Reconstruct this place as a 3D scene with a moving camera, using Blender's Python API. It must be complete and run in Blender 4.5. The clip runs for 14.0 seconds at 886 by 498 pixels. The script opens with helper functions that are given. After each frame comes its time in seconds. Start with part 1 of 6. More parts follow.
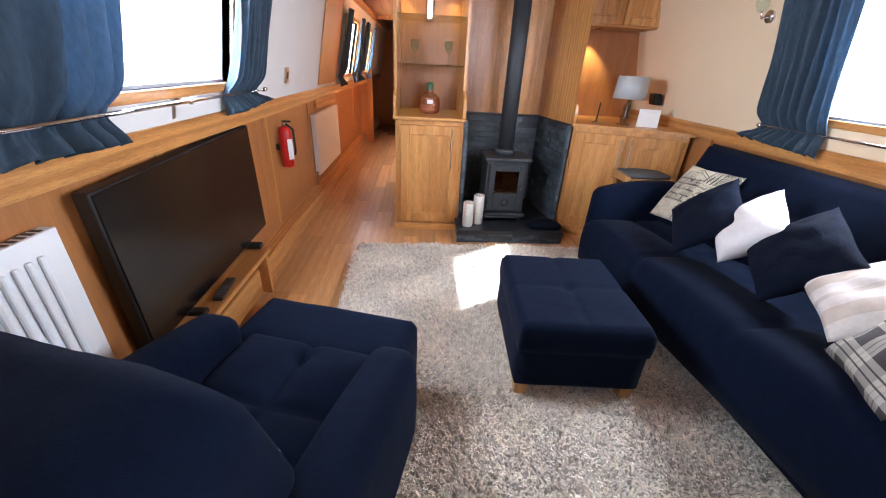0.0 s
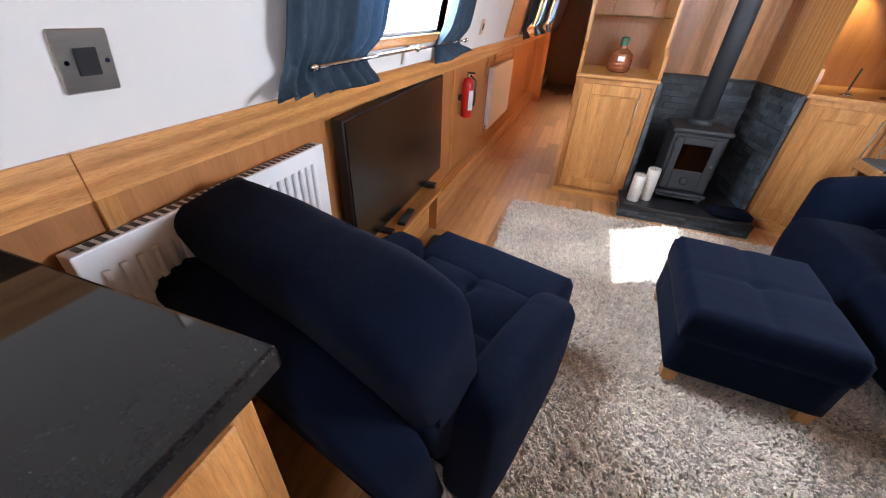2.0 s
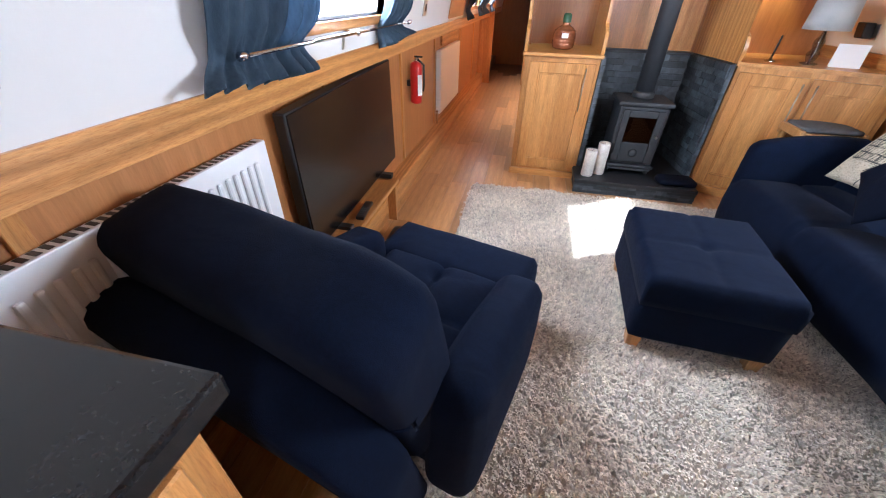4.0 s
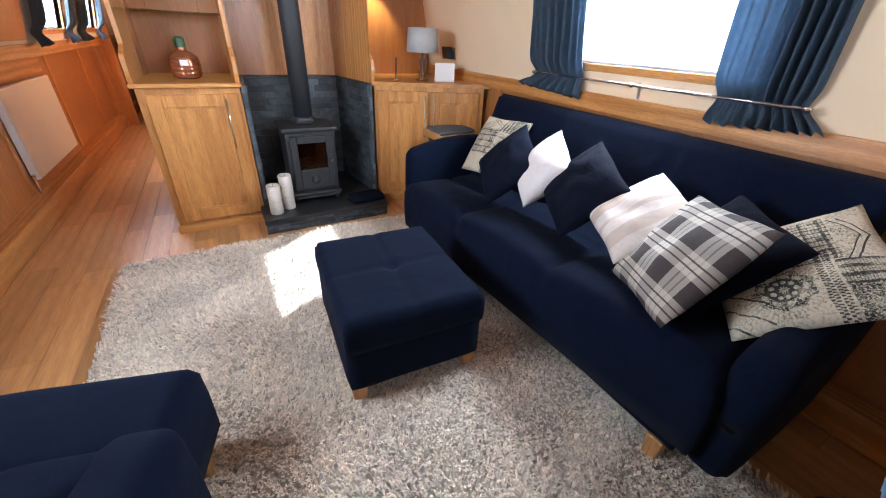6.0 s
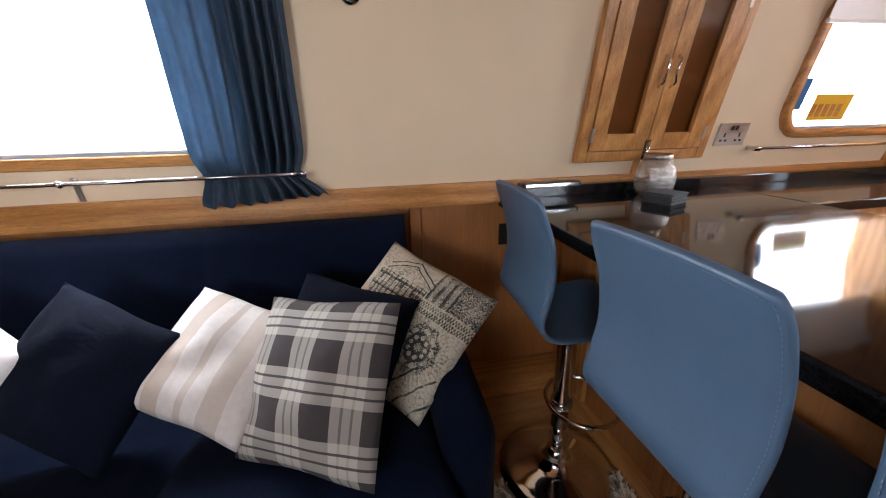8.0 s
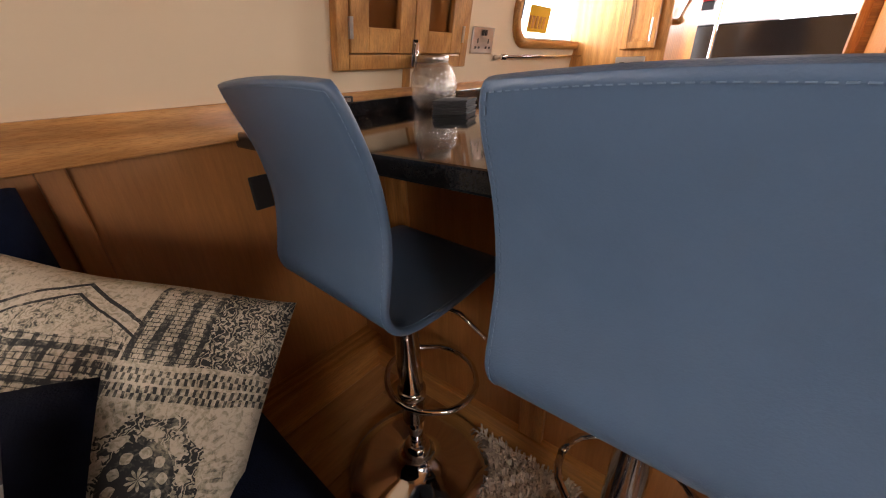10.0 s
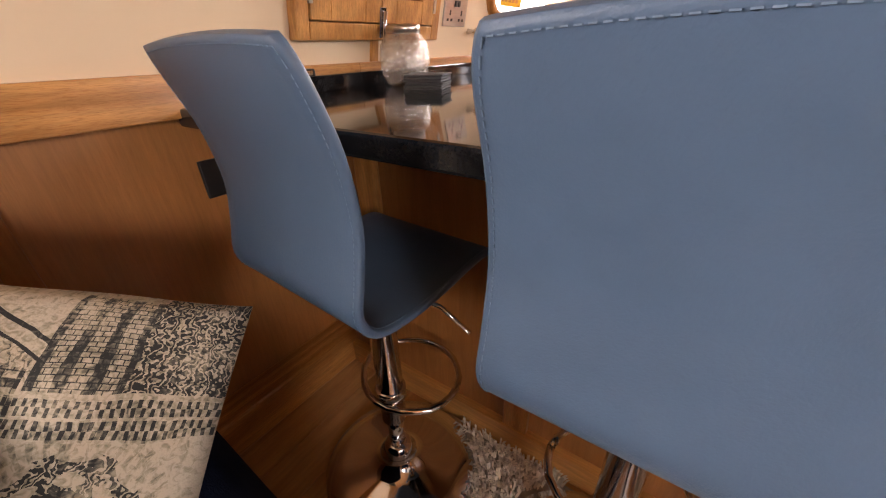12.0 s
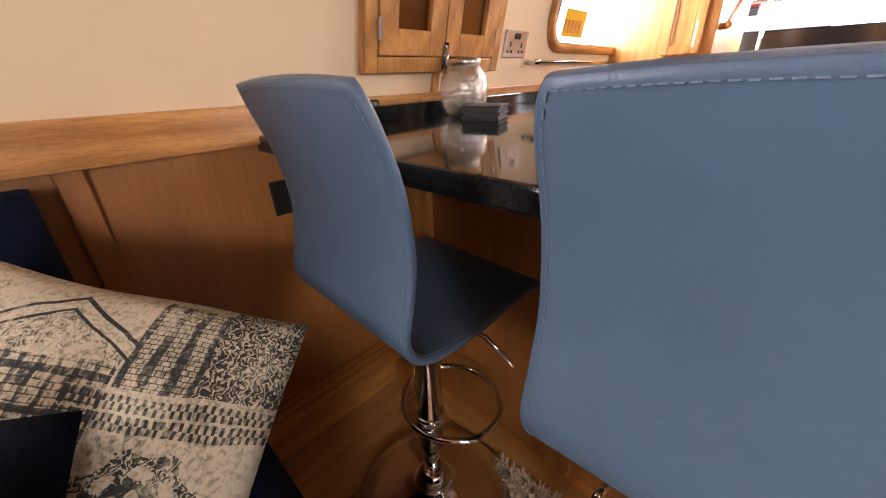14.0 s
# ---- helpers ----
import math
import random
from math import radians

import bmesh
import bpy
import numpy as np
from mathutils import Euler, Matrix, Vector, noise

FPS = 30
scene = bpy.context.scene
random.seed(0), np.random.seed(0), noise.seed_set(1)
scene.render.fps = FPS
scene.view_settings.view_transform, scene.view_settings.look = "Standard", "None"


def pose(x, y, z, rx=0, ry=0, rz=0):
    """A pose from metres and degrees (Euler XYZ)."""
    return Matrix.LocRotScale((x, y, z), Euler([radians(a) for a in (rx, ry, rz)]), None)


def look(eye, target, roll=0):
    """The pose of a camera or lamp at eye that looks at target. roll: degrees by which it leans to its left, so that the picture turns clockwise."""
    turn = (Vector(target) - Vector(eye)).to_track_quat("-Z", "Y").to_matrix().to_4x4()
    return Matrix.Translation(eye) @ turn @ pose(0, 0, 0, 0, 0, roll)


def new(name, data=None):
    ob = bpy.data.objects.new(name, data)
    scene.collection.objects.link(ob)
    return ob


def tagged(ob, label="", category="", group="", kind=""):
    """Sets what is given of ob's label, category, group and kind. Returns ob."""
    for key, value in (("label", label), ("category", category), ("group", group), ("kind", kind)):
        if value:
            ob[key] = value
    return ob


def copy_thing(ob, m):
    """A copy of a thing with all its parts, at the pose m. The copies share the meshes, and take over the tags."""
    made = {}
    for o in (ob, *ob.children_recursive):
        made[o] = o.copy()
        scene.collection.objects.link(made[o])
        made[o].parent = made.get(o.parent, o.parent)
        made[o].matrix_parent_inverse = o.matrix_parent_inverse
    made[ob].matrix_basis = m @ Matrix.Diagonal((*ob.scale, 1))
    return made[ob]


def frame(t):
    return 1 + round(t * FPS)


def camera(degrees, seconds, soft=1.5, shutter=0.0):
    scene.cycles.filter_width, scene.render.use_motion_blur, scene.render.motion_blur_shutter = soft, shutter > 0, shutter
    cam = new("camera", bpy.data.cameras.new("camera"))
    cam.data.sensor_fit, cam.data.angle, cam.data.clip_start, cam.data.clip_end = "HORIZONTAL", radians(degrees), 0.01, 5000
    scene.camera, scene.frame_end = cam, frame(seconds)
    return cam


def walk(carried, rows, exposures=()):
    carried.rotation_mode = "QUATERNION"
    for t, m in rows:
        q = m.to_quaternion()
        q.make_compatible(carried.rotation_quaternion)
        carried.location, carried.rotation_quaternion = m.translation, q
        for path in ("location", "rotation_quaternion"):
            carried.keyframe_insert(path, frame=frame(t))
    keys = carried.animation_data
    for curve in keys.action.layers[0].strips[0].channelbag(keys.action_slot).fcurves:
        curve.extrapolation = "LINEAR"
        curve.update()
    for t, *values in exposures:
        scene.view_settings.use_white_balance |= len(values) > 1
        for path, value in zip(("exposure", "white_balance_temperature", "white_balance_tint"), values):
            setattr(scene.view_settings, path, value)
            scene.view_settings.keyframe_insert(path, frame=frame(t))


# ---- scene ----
cam = camera(100.5, 14.0, 1.1)
PATH = [
    (0.0, pose(0.110, 0.130, 1.262, 63.49, 0, -4.43) @ pose(0, 0, 0, 0, 0, 3.07)),
    (0.5, pose(0.025, 0.036, 1.251, 61.04, 0, 7.50) @ pose(0, 0, 0, 0, 0, 5.26)),
    (1.0, pose(-0.009, 0.006, 1.252, 59.27, 0, 12.28) @ pose(0, 0, 0, 0, 0, 4.19)),
    (1.5, pose(-0.012, -0.002, 1.243, 58.03, 0, 15.83) @ pose(0, 0, 0, 0, 0, 3.45)),
    (2.0, pose(-0.025, 0.003, 1.251, 56.79, 0, 18.15) @ pose(0, 0, 0, 0, 0, 3.06)),
    (2.2, pose(-0.030, 0.005, 1.240, 57.39, 0, 19.20) @ pose(0, 0, 0, 0, 0, 2.41)),
    (4.3, pose(-0.023, 0.052, 1.240, 54.99, 0, 6.95) @ pose(0, 0, 0, 0, 0, 1.13)),
    (4.5, pose(0.034, 0.082, 1.224, 55.36, 0, 0.11) @ pose(0, 0, 0, 0, 0, 2.06)),
    (5.0, pose(0.137, 0.092, 1.223, 56.30, 0, -12.58) @ pose(0, 0, 0, 0, 0, 3.18)),
    (5.5, pose(0.191, 0.144, 1.221, 57.75, 0, -20.68) @ pose(0, 0, 0, 0, 0, 3.08)),
    (6.0, pose(0.327, 0.323, 1.198, 60.24, 0, -30.67) @ pose(0, 0, 0, 0, 0, 2.98)),
    (6.5, pose(0.455, 0.445, 1.249, 62.08, 0, -45.57) @ pose(0, 0, 0, 0, 0, 2.22)),
    (7.0, pose(0.561, 0.530, 1.262, 65.50, 0, -63.86) @ pose(0, 0, 0, 0, 0, 1.83)),
    (7.5, pose(0.609, 0.635, 1.265, 69.49, 0, -84.84) @ pose(0, 0, 0, 0, 0, 0.94)),
    (8.0, pose(0.725, 0.660, 1.197, 71.03, 0, -102.01) @ pose(0, 0, 0, 0, 0, -1.14)),
    (8.5, pose(0.879, 0.638, 1.141, 67.16, 0, -117.04) @ pose(0, 0, 0, 0, 0, -2.65)),
    (9.0, pose(0.921, 0.647, 1.136, 63.40, 0, -129.92) @ pose(0, 0, 0, 0, 0, -2.45)),
    (9.2, pose(0.969, 0.623, 1.114, 65.52, 0, -133.70) @ pose(0, 0, 0, 0, 0, -2.17)),
    (11.3, pose(1.157, 0.505, 1.014, 60.46, 0, -144.60) @ pose(0, 0, 0, 0, 0, -1.37)),
    (11.5, pose(1.155, 0.500, 1.015, 60.88, 0, -144.47) @ pose(0, 0, 0, 0, 0, -1.81)),
    (12.0, pose(1.156, 0.495, 1.014, 61.45, 0, -144.49) @ pose(0, 0, 0, 0, 0, -1.73)),
    (12.5, pose(1.158, 0.496, 1.018, 62.13, 0, -144.34) @ pose(0, 0, 0, 0, 0, -2.02)),
    (13.0, pose(1.161, 0.488, 1.017, 61.92, 0, -144.54) @ pose(0, 0, 0, 0, 0, -2.02)),
    (13.5, pose(1.162, 0.489, 1.018, 63.12, 0, -144.47) @ pose(0, 0, 0, 0, 0, -1.77)),
    (14.0, pose(1.161, 0.497, 1.030, 64.84, 0, -136.56) @ pose(0, 0, 0, 0, 0, -1.84)),
]
EXPOSURES = [(0.0, 1.25, 5400, 10), (0.5, 1.2, 5500, 10), (2.0, 1.2, 5500, 10), (4.5, 1.45, 5200, 9), (5.5, 1.35, 5400, 9), (6.5, 1.05, 5600, 10), (7.5, 0.7, 5750, 11), (8.0, 0.5, 5800, 11), (8.5, 0.25, 5900, 13), (9.0, 0.08, 6500, 15), (11.5, 1.05, 7150, 23), (14.0, 0.98, 6950, 20)]
walk(cam, PATH, EXPOSURES)

# ---- light ----
world = bpy.data.worlds.new("sky")
scene.world = world
world.use_nodes = True
wn = world.node_tree.nodes
sky = wn.new("ShaderNodeTexSky")
sky.sky_type, sky.sun_disc = "NISHITA", False
SUN_WAY = Vector((0.96, 0.53, -1.0)).normalized()
sky.sun_elevation = math.asin(-SUN_WAY.z)
sky.sun_rotation = math.atan2(-SUN_WAY.x, -SUN_WAY.y)
wn["Background"].inputs[1].default_value = 0.15
world.node_tree.links.new(sky.outputs[0], wn["Background"].inputs[0])
sun = new("sun", bpy.data.lights.new("sun", "SUN"))
sun.data.energy, sun.data.angle, sun.data.color = 5.0, radians(0.6), (1.0, 0.94, 0.86)
sun.matrix_world = look((0, 0, 0), SUN_WAY)


def window_light(name, x, y, z, w, h, power, aim):
    """Daylight of a window: an area lamp in its opening."""
    ob = new(name, bpy.data.lights.new(name, "AREA"))
    ob.data.shape, ob.data.size, ob.data.size_y, ob.data.energy = "RECTANGLE", w, h, power
    ob.data.color = (1.0, 0.98, 0.955)
    ob.matrix_world = look((x, y, z), (x + aim[0], y + aim[1], z + aim[2]))
    return ob


# lamps just outside the panes stand in for the sky
window_light("daylight", -0.765, 1.53, 1.39, 0.84, 0.47, 21, (1, 0, -0.2))
window_light("daylight", 2.055, 1.45, 1.38, 0.84, 0.50, 26, (-1, 0, -0.2))
window_light("daylight", 2.055, -1.49, 1.37, 0.78, 0.46, 12, (-1, 0, -0.2))
# fill for the starboard galley wall, from an added window out of view
window_light("daylight", -0.765, -1.25, 1.39, 0.88, 0.47, 8, (1, 0, -0.2))
window_light("daylight", 1.21, -2.72, 1.66, 0.74, 0.56, 21, (0, 1, -0.15))
window_light("daylight", -0.765, 4.85, 1.38, 0.68, 0.50, 17, (1, 0, -0.2))
window_light("daylight", -0.765, 6.15, 1.38, 0.68, 0.50, 17, (1, 0, -0.2))


# ---- materials ----
def mat(name, color, rough=0.6, metal=0.0, spread=0.12, scale=8.0, stretch=(1, 1, 1), bump=0.0, bump_scale=0.0, rnd=0.0, fine=0.0, spec=0.5, coat=0.0, sheen=0.0):
    """A surface with variation at two scales, bump, and an optional shift from object to object."""
    m = bpy.data.materials.new(name)
    m.use_nodes = True
    nt = m.node_tree
    b = nt.nodes["Principled BSDF"]
    b.inputs["Roughness"].default_value, b.inputs["Metallic"].default_value = rough, metal
    b.inputs["Specular IOR Level"].default_value = spec
    b.inputs["Coat Weight"].default_value = coat
    b.inputs["Coat Roughness"].default_value = 0.25
    b.inputs["Sheen Weight"].default_value = sheen
    co = nt.nodes.new("ShaderNodeTexCoord")
    mp = nt.nodes.new("ShaderNodeMapping")
    mp.inputs["Scale"].default_value = stretch
    nt.links.new(co.outputs["Object"], mp.inputs["Vector"])
    n1 = nt.nodes.new("ShaderNodeTexNoise")
    n1.inputs["Scale"].default_value, n1.inputs["Detail"].default_value = scale, 6
    nt.links.new(mp.outputs[0], n1.inputs["Vector"])
    n2 = nt.nodes.new("ShaderNodeTexNoise")
    n2.inputs["Scale"].default_value, n2.inputs["Detail"].default_value = scale * 0.13, 2
    nt.links.new(mp.outputs[0], n2.inputs["Vector"])
    mix = nt.nodes.new("ShaderNodeMath")
    mix.operation = "MULTIPLY_ADD"
    mix.inputs[1].default_value = 0.6
    nt.links.new(n1.outputs[0], mix.inputs[0])
    m2 = nt.nodes.new("ShaderNodeMath")
    m2.operation = "MULTIPLY"
    m2.inputs[1].default_value = 0.4
    nt.links.new(n2.outputs[0], m2.inputs[0])
    nt.links.new(m2.outputs[0], mix.inputs[2])
    ramp = nt.nodes.new("ShaderNodeValToRGB")
    c = Vector(color)
    ramp.color_ramp.elements[0].position, ramp.color_ramp.elements[1].position = 0.3, 0.7
    ramp.color_ramp.elements[0].color = (*(c * (1 - spread)), 1)
    ramp.color_ramp.elements[1].color = (*[min(1, v) for v in c * (1 + spread)], 1)
    nt.links.new(mix.outputs[0], ramp.inputs[0])
    last = ramp.outputs[0]
    if rnd:
        info = nt.nodes.new("ShaderNodeObjectInfo")
        hsv = nt.nodes.new("ShaderNodeHueSaturation")
        mr = nt.nodes.new("ShaderNodeMapRange")
        mr.inputs["To Min"].default_value, mr.inputs["To Max"].default_value = 1 - rnd, 1 + rnd
        nt.links.new(info.outputs["Random"], mr.inputs["Value"])
        nt.links.new(mr.outputs[0], hsv.inputs["Value"])
        nt.links.new(last, hsv.inputs["Color"])
        last = hsv.outputs[0]
    nt.links.new(last, b.inputs["Base Color"])
    if bump:
        nb = nt.nodes.new("ShaderNodeTexNoise")
        nb.inputs["Scale"].default_value, nb.inputs["Detail"].default_value = bump_scale or scale * 4, 4
        nt.links.new(mp.outputs[0], nb.inputs["Vector"])
        bp = nt.nodes.new("ShaderNodeBump")
        bp.inputs["Strength"].default_value, bp.inputs["Distance"].default_value = bump, 0.004
        nt.links.new(nb.outputs[0], bp.inputs["Height"])
        nt.links.new(bp.outputs[0], b.inputs["Normal"])
    return m


def wood(name, color, grain=(9, 9, 0.7), rough=0.35, rnd=0.0, spread=0.3, coat=0.25, figure=0.5):
    """Varnished timber: stretched growth rings and fine pores, grain along the axis with the small stretch."""
    m = mat(name, color, rough, 0, spread, 20.0, grain, 0.10, 60, rnd, coat=coat)
    nt = m.node_tree
    b = nt.nodes["Principled BSDF"]
    src = b.inputs["Base Color"].links[0].from_socket
    mp = [n for n in nt.nodes if n.type == "MAPPING"][0]
    wv = nt.nodes.new("ShaderNodeTexWave")
    wv.wave_type, wv.rings_direction = "RINGS", "X" if grain[0] < 2 else ("Y" if grain[1] < 2 else "Z")
    wv.inputs["Scale"].default_value, wv.inputs["Distortion"].default_value = 1.1, 7.0
    wv.inputs["Detail"].default_value, wv.inputs["Detail Scale"].default_value = 3.0, 1.3
    nt.links.new(mp.outputs[0], wv.inputs["Vector"])
    mx = nt.nodes.new("ShaderNodeMix")
    mx.data_type, mx.blend_type = "RGBA", "MULTIPLY"
    rp = nt.nodes.new("ShaderNodeValToRGB")
    rp.color_ramp.elements[0].color = (0.70, 0.60, 0.48, 1)
    rp.color_ramp.elements[1].color = (1, 1, 1, 1)
    nt.links.new(wv.outputs[0], rp.inputs[0])
    mx.inputs[0].default_value = figure
    nt.links.new(src, mx.inputs[6])
    nt.links.new(rp.outputs[0], mx.inputs[7])
    # short dark pores along the grain
    po = nt.nodes.new("ShaderNodeTexNoise")
    po.inputs["Scale"].default_value, po.inputs["Detail"].default_value, po.inputs["Roughness"].default_value = 62.0, 4, 0.7
    nt.links.new(mp.outputs[0], po.inputs["Vector"])
    pr = nt.nodes.new("ShaderNodeValToRGB")
    pr.color_ramp.elements[0].position, pr.color_ramp.elements[0].color = 0.36, (0.74, 0.61, 0.46, 1)
    pr.color_ramp.elements[1].position, pr.color_ramp.elements[1].color = 0.52, (1, 1, 1, 1)
    nt.links.new(po.outputs[0], pr.inputs[0])
    pm_ = nt.nodes.new("ShaderNodeMix")
    pm_.data_type, pm_.blend_type = "RGBA", "MULTIPLY"
    pm_.inputs[0].default_value = min(1.0, figure * 0.9)
    nt.links.new(mx.outputs[2], pm_.inputs[6])
    nt.links.new(pr.outputs[0], pm_.inputs[7])
    nt.links.new(pm_.outputs[2], b.inputs["Base Color"])
    return m


def glass(name, color=(1, 1, 1), rough=0.0, alpha_mix=0.0):
    """Thin glass: clear with a mirror share by angle, or a frosted pane."""
    m = bpy.data.materials.new(name)
    m.use_nodes = True
    nt = m.node_tree
    nt.nodes.remove(nt.nodes["Principled BSDF"])
    tr = nt.nodes.new("ShaderNodeBsdfTransparent")
    tr.inputs[0].default_value = (*color, 1)
    gl = nt.nodes.new("ShaderNodeBsdfGlossy")
    gl.inputs["Roughness"].default_value = rough
    lw = nt.nodes.new("ShaderNodeLayerWeight")
    pw = nt.nodes.new("ShaderNodeMath")
    pw.operation, pw.inputs[1].default_value = "POWER", 5.0
    nt.links.new(lw.outputs["Facing"], pw.inputs[0])
    fr = nt.nodes.new("ShaderNodeMath")
    fr.operation, fr.inputs[1].default_value, fr.inputs[2].default_value = "MULTIPLY_ADD", 0.9, 0.045
    nt.links.new(pw.outputs[0], fr.inputs[0])
    ms = nt.nodes.new("ShaderNodeMixShader")
    nt.links.new(fr.outputs[0], ms.inputs[0])
    nt.links.new(tr.outputs[0], ms.inputs[1])
    nt.links.new(gl.outputs[0], ms.inputs[2])
    nt.links.new(ms.outputs[0], nt.nodes["Material Output"].inputs[0])
    return m


def lit(name, color, strength):
    m = bpy.data.materials.new(name)
    m.use_nodes = True
    b = m.node_tree.nodes["Principled BSDF"]
    b.inputs["Base Color"].default_value = (*color, 1)
    b.inputs["Emission Color"].default_value = (*color, 1)
    b.inputs["Emission Strength"].default_value = strength
    return m


OAK_Z = wood("oak_upright", (0.56, 0.278, 0.084), (9, 9, 0.7), figure=0.75)
OAK_Y = wood("oak_along", (0.56, 0.278, 0.084), (9, 0.7, 9), figure=0.95)
OAK_X = wood("oak_across", (0.56, 0.278, 0.084), (0.7, 9, 9))
PLY = wood("oak_veneer_panel", (0.40, 0.168, 0.050), (6, 6, 0.5), 0.4, spread=0.16, figure=0.3)
PLANK = wood("oak_floorboard", (0.53, 0.29, 0.115), (5, 0.5, 5), 0.28, rnd=0.25, spread=0.2, figure=0.3)
DARK_OAK = wood("dark_stained_oak", (0.16, 0.065, 0.022), (9, 9, 0.7))
CEIL = wood("ceiling_boards", (0.36, 0.17, 0.06), (9, 0.7, 9))
CREAM = mat("cream_paint", (0.75, 0.59, 0.395), 0.75, spread=0.03, scale=5, bump=0.05, bump_scale=90)
WHITE_WALL = mat("off_white_paint", (0.67, 0.66, 0.64), 0.75, spread=0.03, scale=5, bump=0.05, bump_scale=90)
WHITE = mat("white_enamel", (0.78, 0.79, 0.80), 0.3, spread=0.02)
NAVY = mat("navy_upholstery", (0.0032, 0.0066, 0.0190), 0.95, spread=0.3, scale=160, bump=0.35, bump_scale=520, spec=0.09, sheen=0.015)
NAVY_PLAIN = mat("navy_cotton", (0.0036, 0.0058, 0.0145), 0.95, spread=0.25, scale=120, bump=0.3, bump_scale=420, spec=0.12)
CURTAIN = mat("blue_curtain_cloth", (0.083, 0.122, 0.17), 0.85, spread=0.18, scale=90, stretch=(1, 1, 0.4), bump=0.25, bump_scale=420, spec=0.2)
RUG = mat("rug_pile", (0.42, 0.385, 0.335), 0.95, spread=0.35, scale=60, bump=0.4, bump_scale=240)
BLACK_STONE = mat("black_granite", (0.012, 0.012, 0.013), 0.07, spread=0.7, scale=260, spec=0.42)
SLATE = mat("split_slate", (0.050, 0.060, 0.069), 0.5, spread=0.6, scale=24, bump=0.8, bump_scale=60, rnd=0.55)
HEARTH = mat("hearth_slab", (0.018, 0.019, 0.021), 0.35, spread=0.4, scale=30, bump=0.3)
IRON = mat("black_cast_iron", (0.022, 0.024, 0.027), 0.55, spread=0.3, scale=40, bump=0.25, bump_scale=200)
FLUE = mat("flue_paint", (0.02, 0.022, 0.026), 0.6, spread=0.15, scale=30, bump=0.1)
FIREBOX = mat("sooty_brick", (0.06, 0.042, 0.03), 0.9, spread=0.5, scale=20)
LEATHER = mat("blue_grey_faux_leather", (0.080, 0.136, 0.215), 0.40, spread=0.08, scale=14, bump=0.18, bump_scale=380)
THREAD = mat("blue_stitching", (0.13, 0.20, 0.28), 0.7)
CHROME = mat("chrome", (0.72, 0.72, 0.74), 0.08, 1.0, spread=0.03)
STEEL = mat("brushed_steel", (0.52, 0.48, 0.43), 0.30, 1.0, spread=0.1, scale=20, stretch=(1, 1, 12))
BLACK = mat("black_plastic", (0.012, 0.012, 0.013), 0.4, spread=0.1)
SCREEN = mat("black_tv_glass", (0.006, 0.005, 0.005), 0.22, spread=0.1)
RED = mat("red_enamel", (0.48, 0.015, 0.012), 0.3, spread=0.05)
LABEL = mat("printed_label", (0.7, 0.7, 0.68), 0.6)
WAX = mat("silver_glitter_wax", (0.70, 0.66, 0.60), 0.35, 0.3, spread=0.25, scale=120, bump=0.5, bump_scale=300)
SHADE = mat("grey_lamp_shade", (0.42, 0.43, 0.42), 0.9, spread=0.06, scale=200, bump=0.2)
PAPER = mat("white_card", (0.8, 0.8, 0.78), 0.8, spread=0.02)
AMBER = mat("copper_glass_bottle", (0.28, 0.10, 0.045), 0.15, 0.4, spread=0.3, scale=30)
GREEN = mat("green_cap", (0.02, 0.08, 0.03), 0.4)
GREY_PAD = mat("grey_felt_pad", (0.10, 0.11, 0.12), 0.95, spread=0.2, scale=80, bump=0.3)
BEECH = wood("pale_beech", (0.50, 0.27, 0.10), (9, 9, 0.7))
OUTSIDE = mat("pale_towpath", (0.62, 0.60, 0.56), 0.9, spread=0.15, scale=2)
BOAT_BLACK = mat("black_hull_paint", (0.008, 0.008, 0.009), 0.15, spread=0.4, scale=6)
BOAT_WHITE = mat("white_fibreglass", (0.85, 0.85, 0.84), 0.4, spread=0.03)
CANVAS = mat("dark_canvas", (0.07, 0.08, 0.10), 0.9, spread=0.1)
YELLOW = mat("yellow_sign_vinyl", (0.75, 0.48, 0.03), 0.5, spread=0.03)
BLUE_SIGN = mat("blue_sign_vinyl", (0.03, 0.16, 0.42), 0.5, spread=0.03)
PANE = glass("clear_window_glass")
SMOKED = glass("smoky_cabinet_glass", (0.80, 0.76, 0.70), 0.05)
SHELF_GLASS = glass("green_edged_shelf_glass", (0.9, 0.97, 0.94))
LAMP_WARM = lit("warm_led", (1.0, 0.86, 0.6), 8.0)


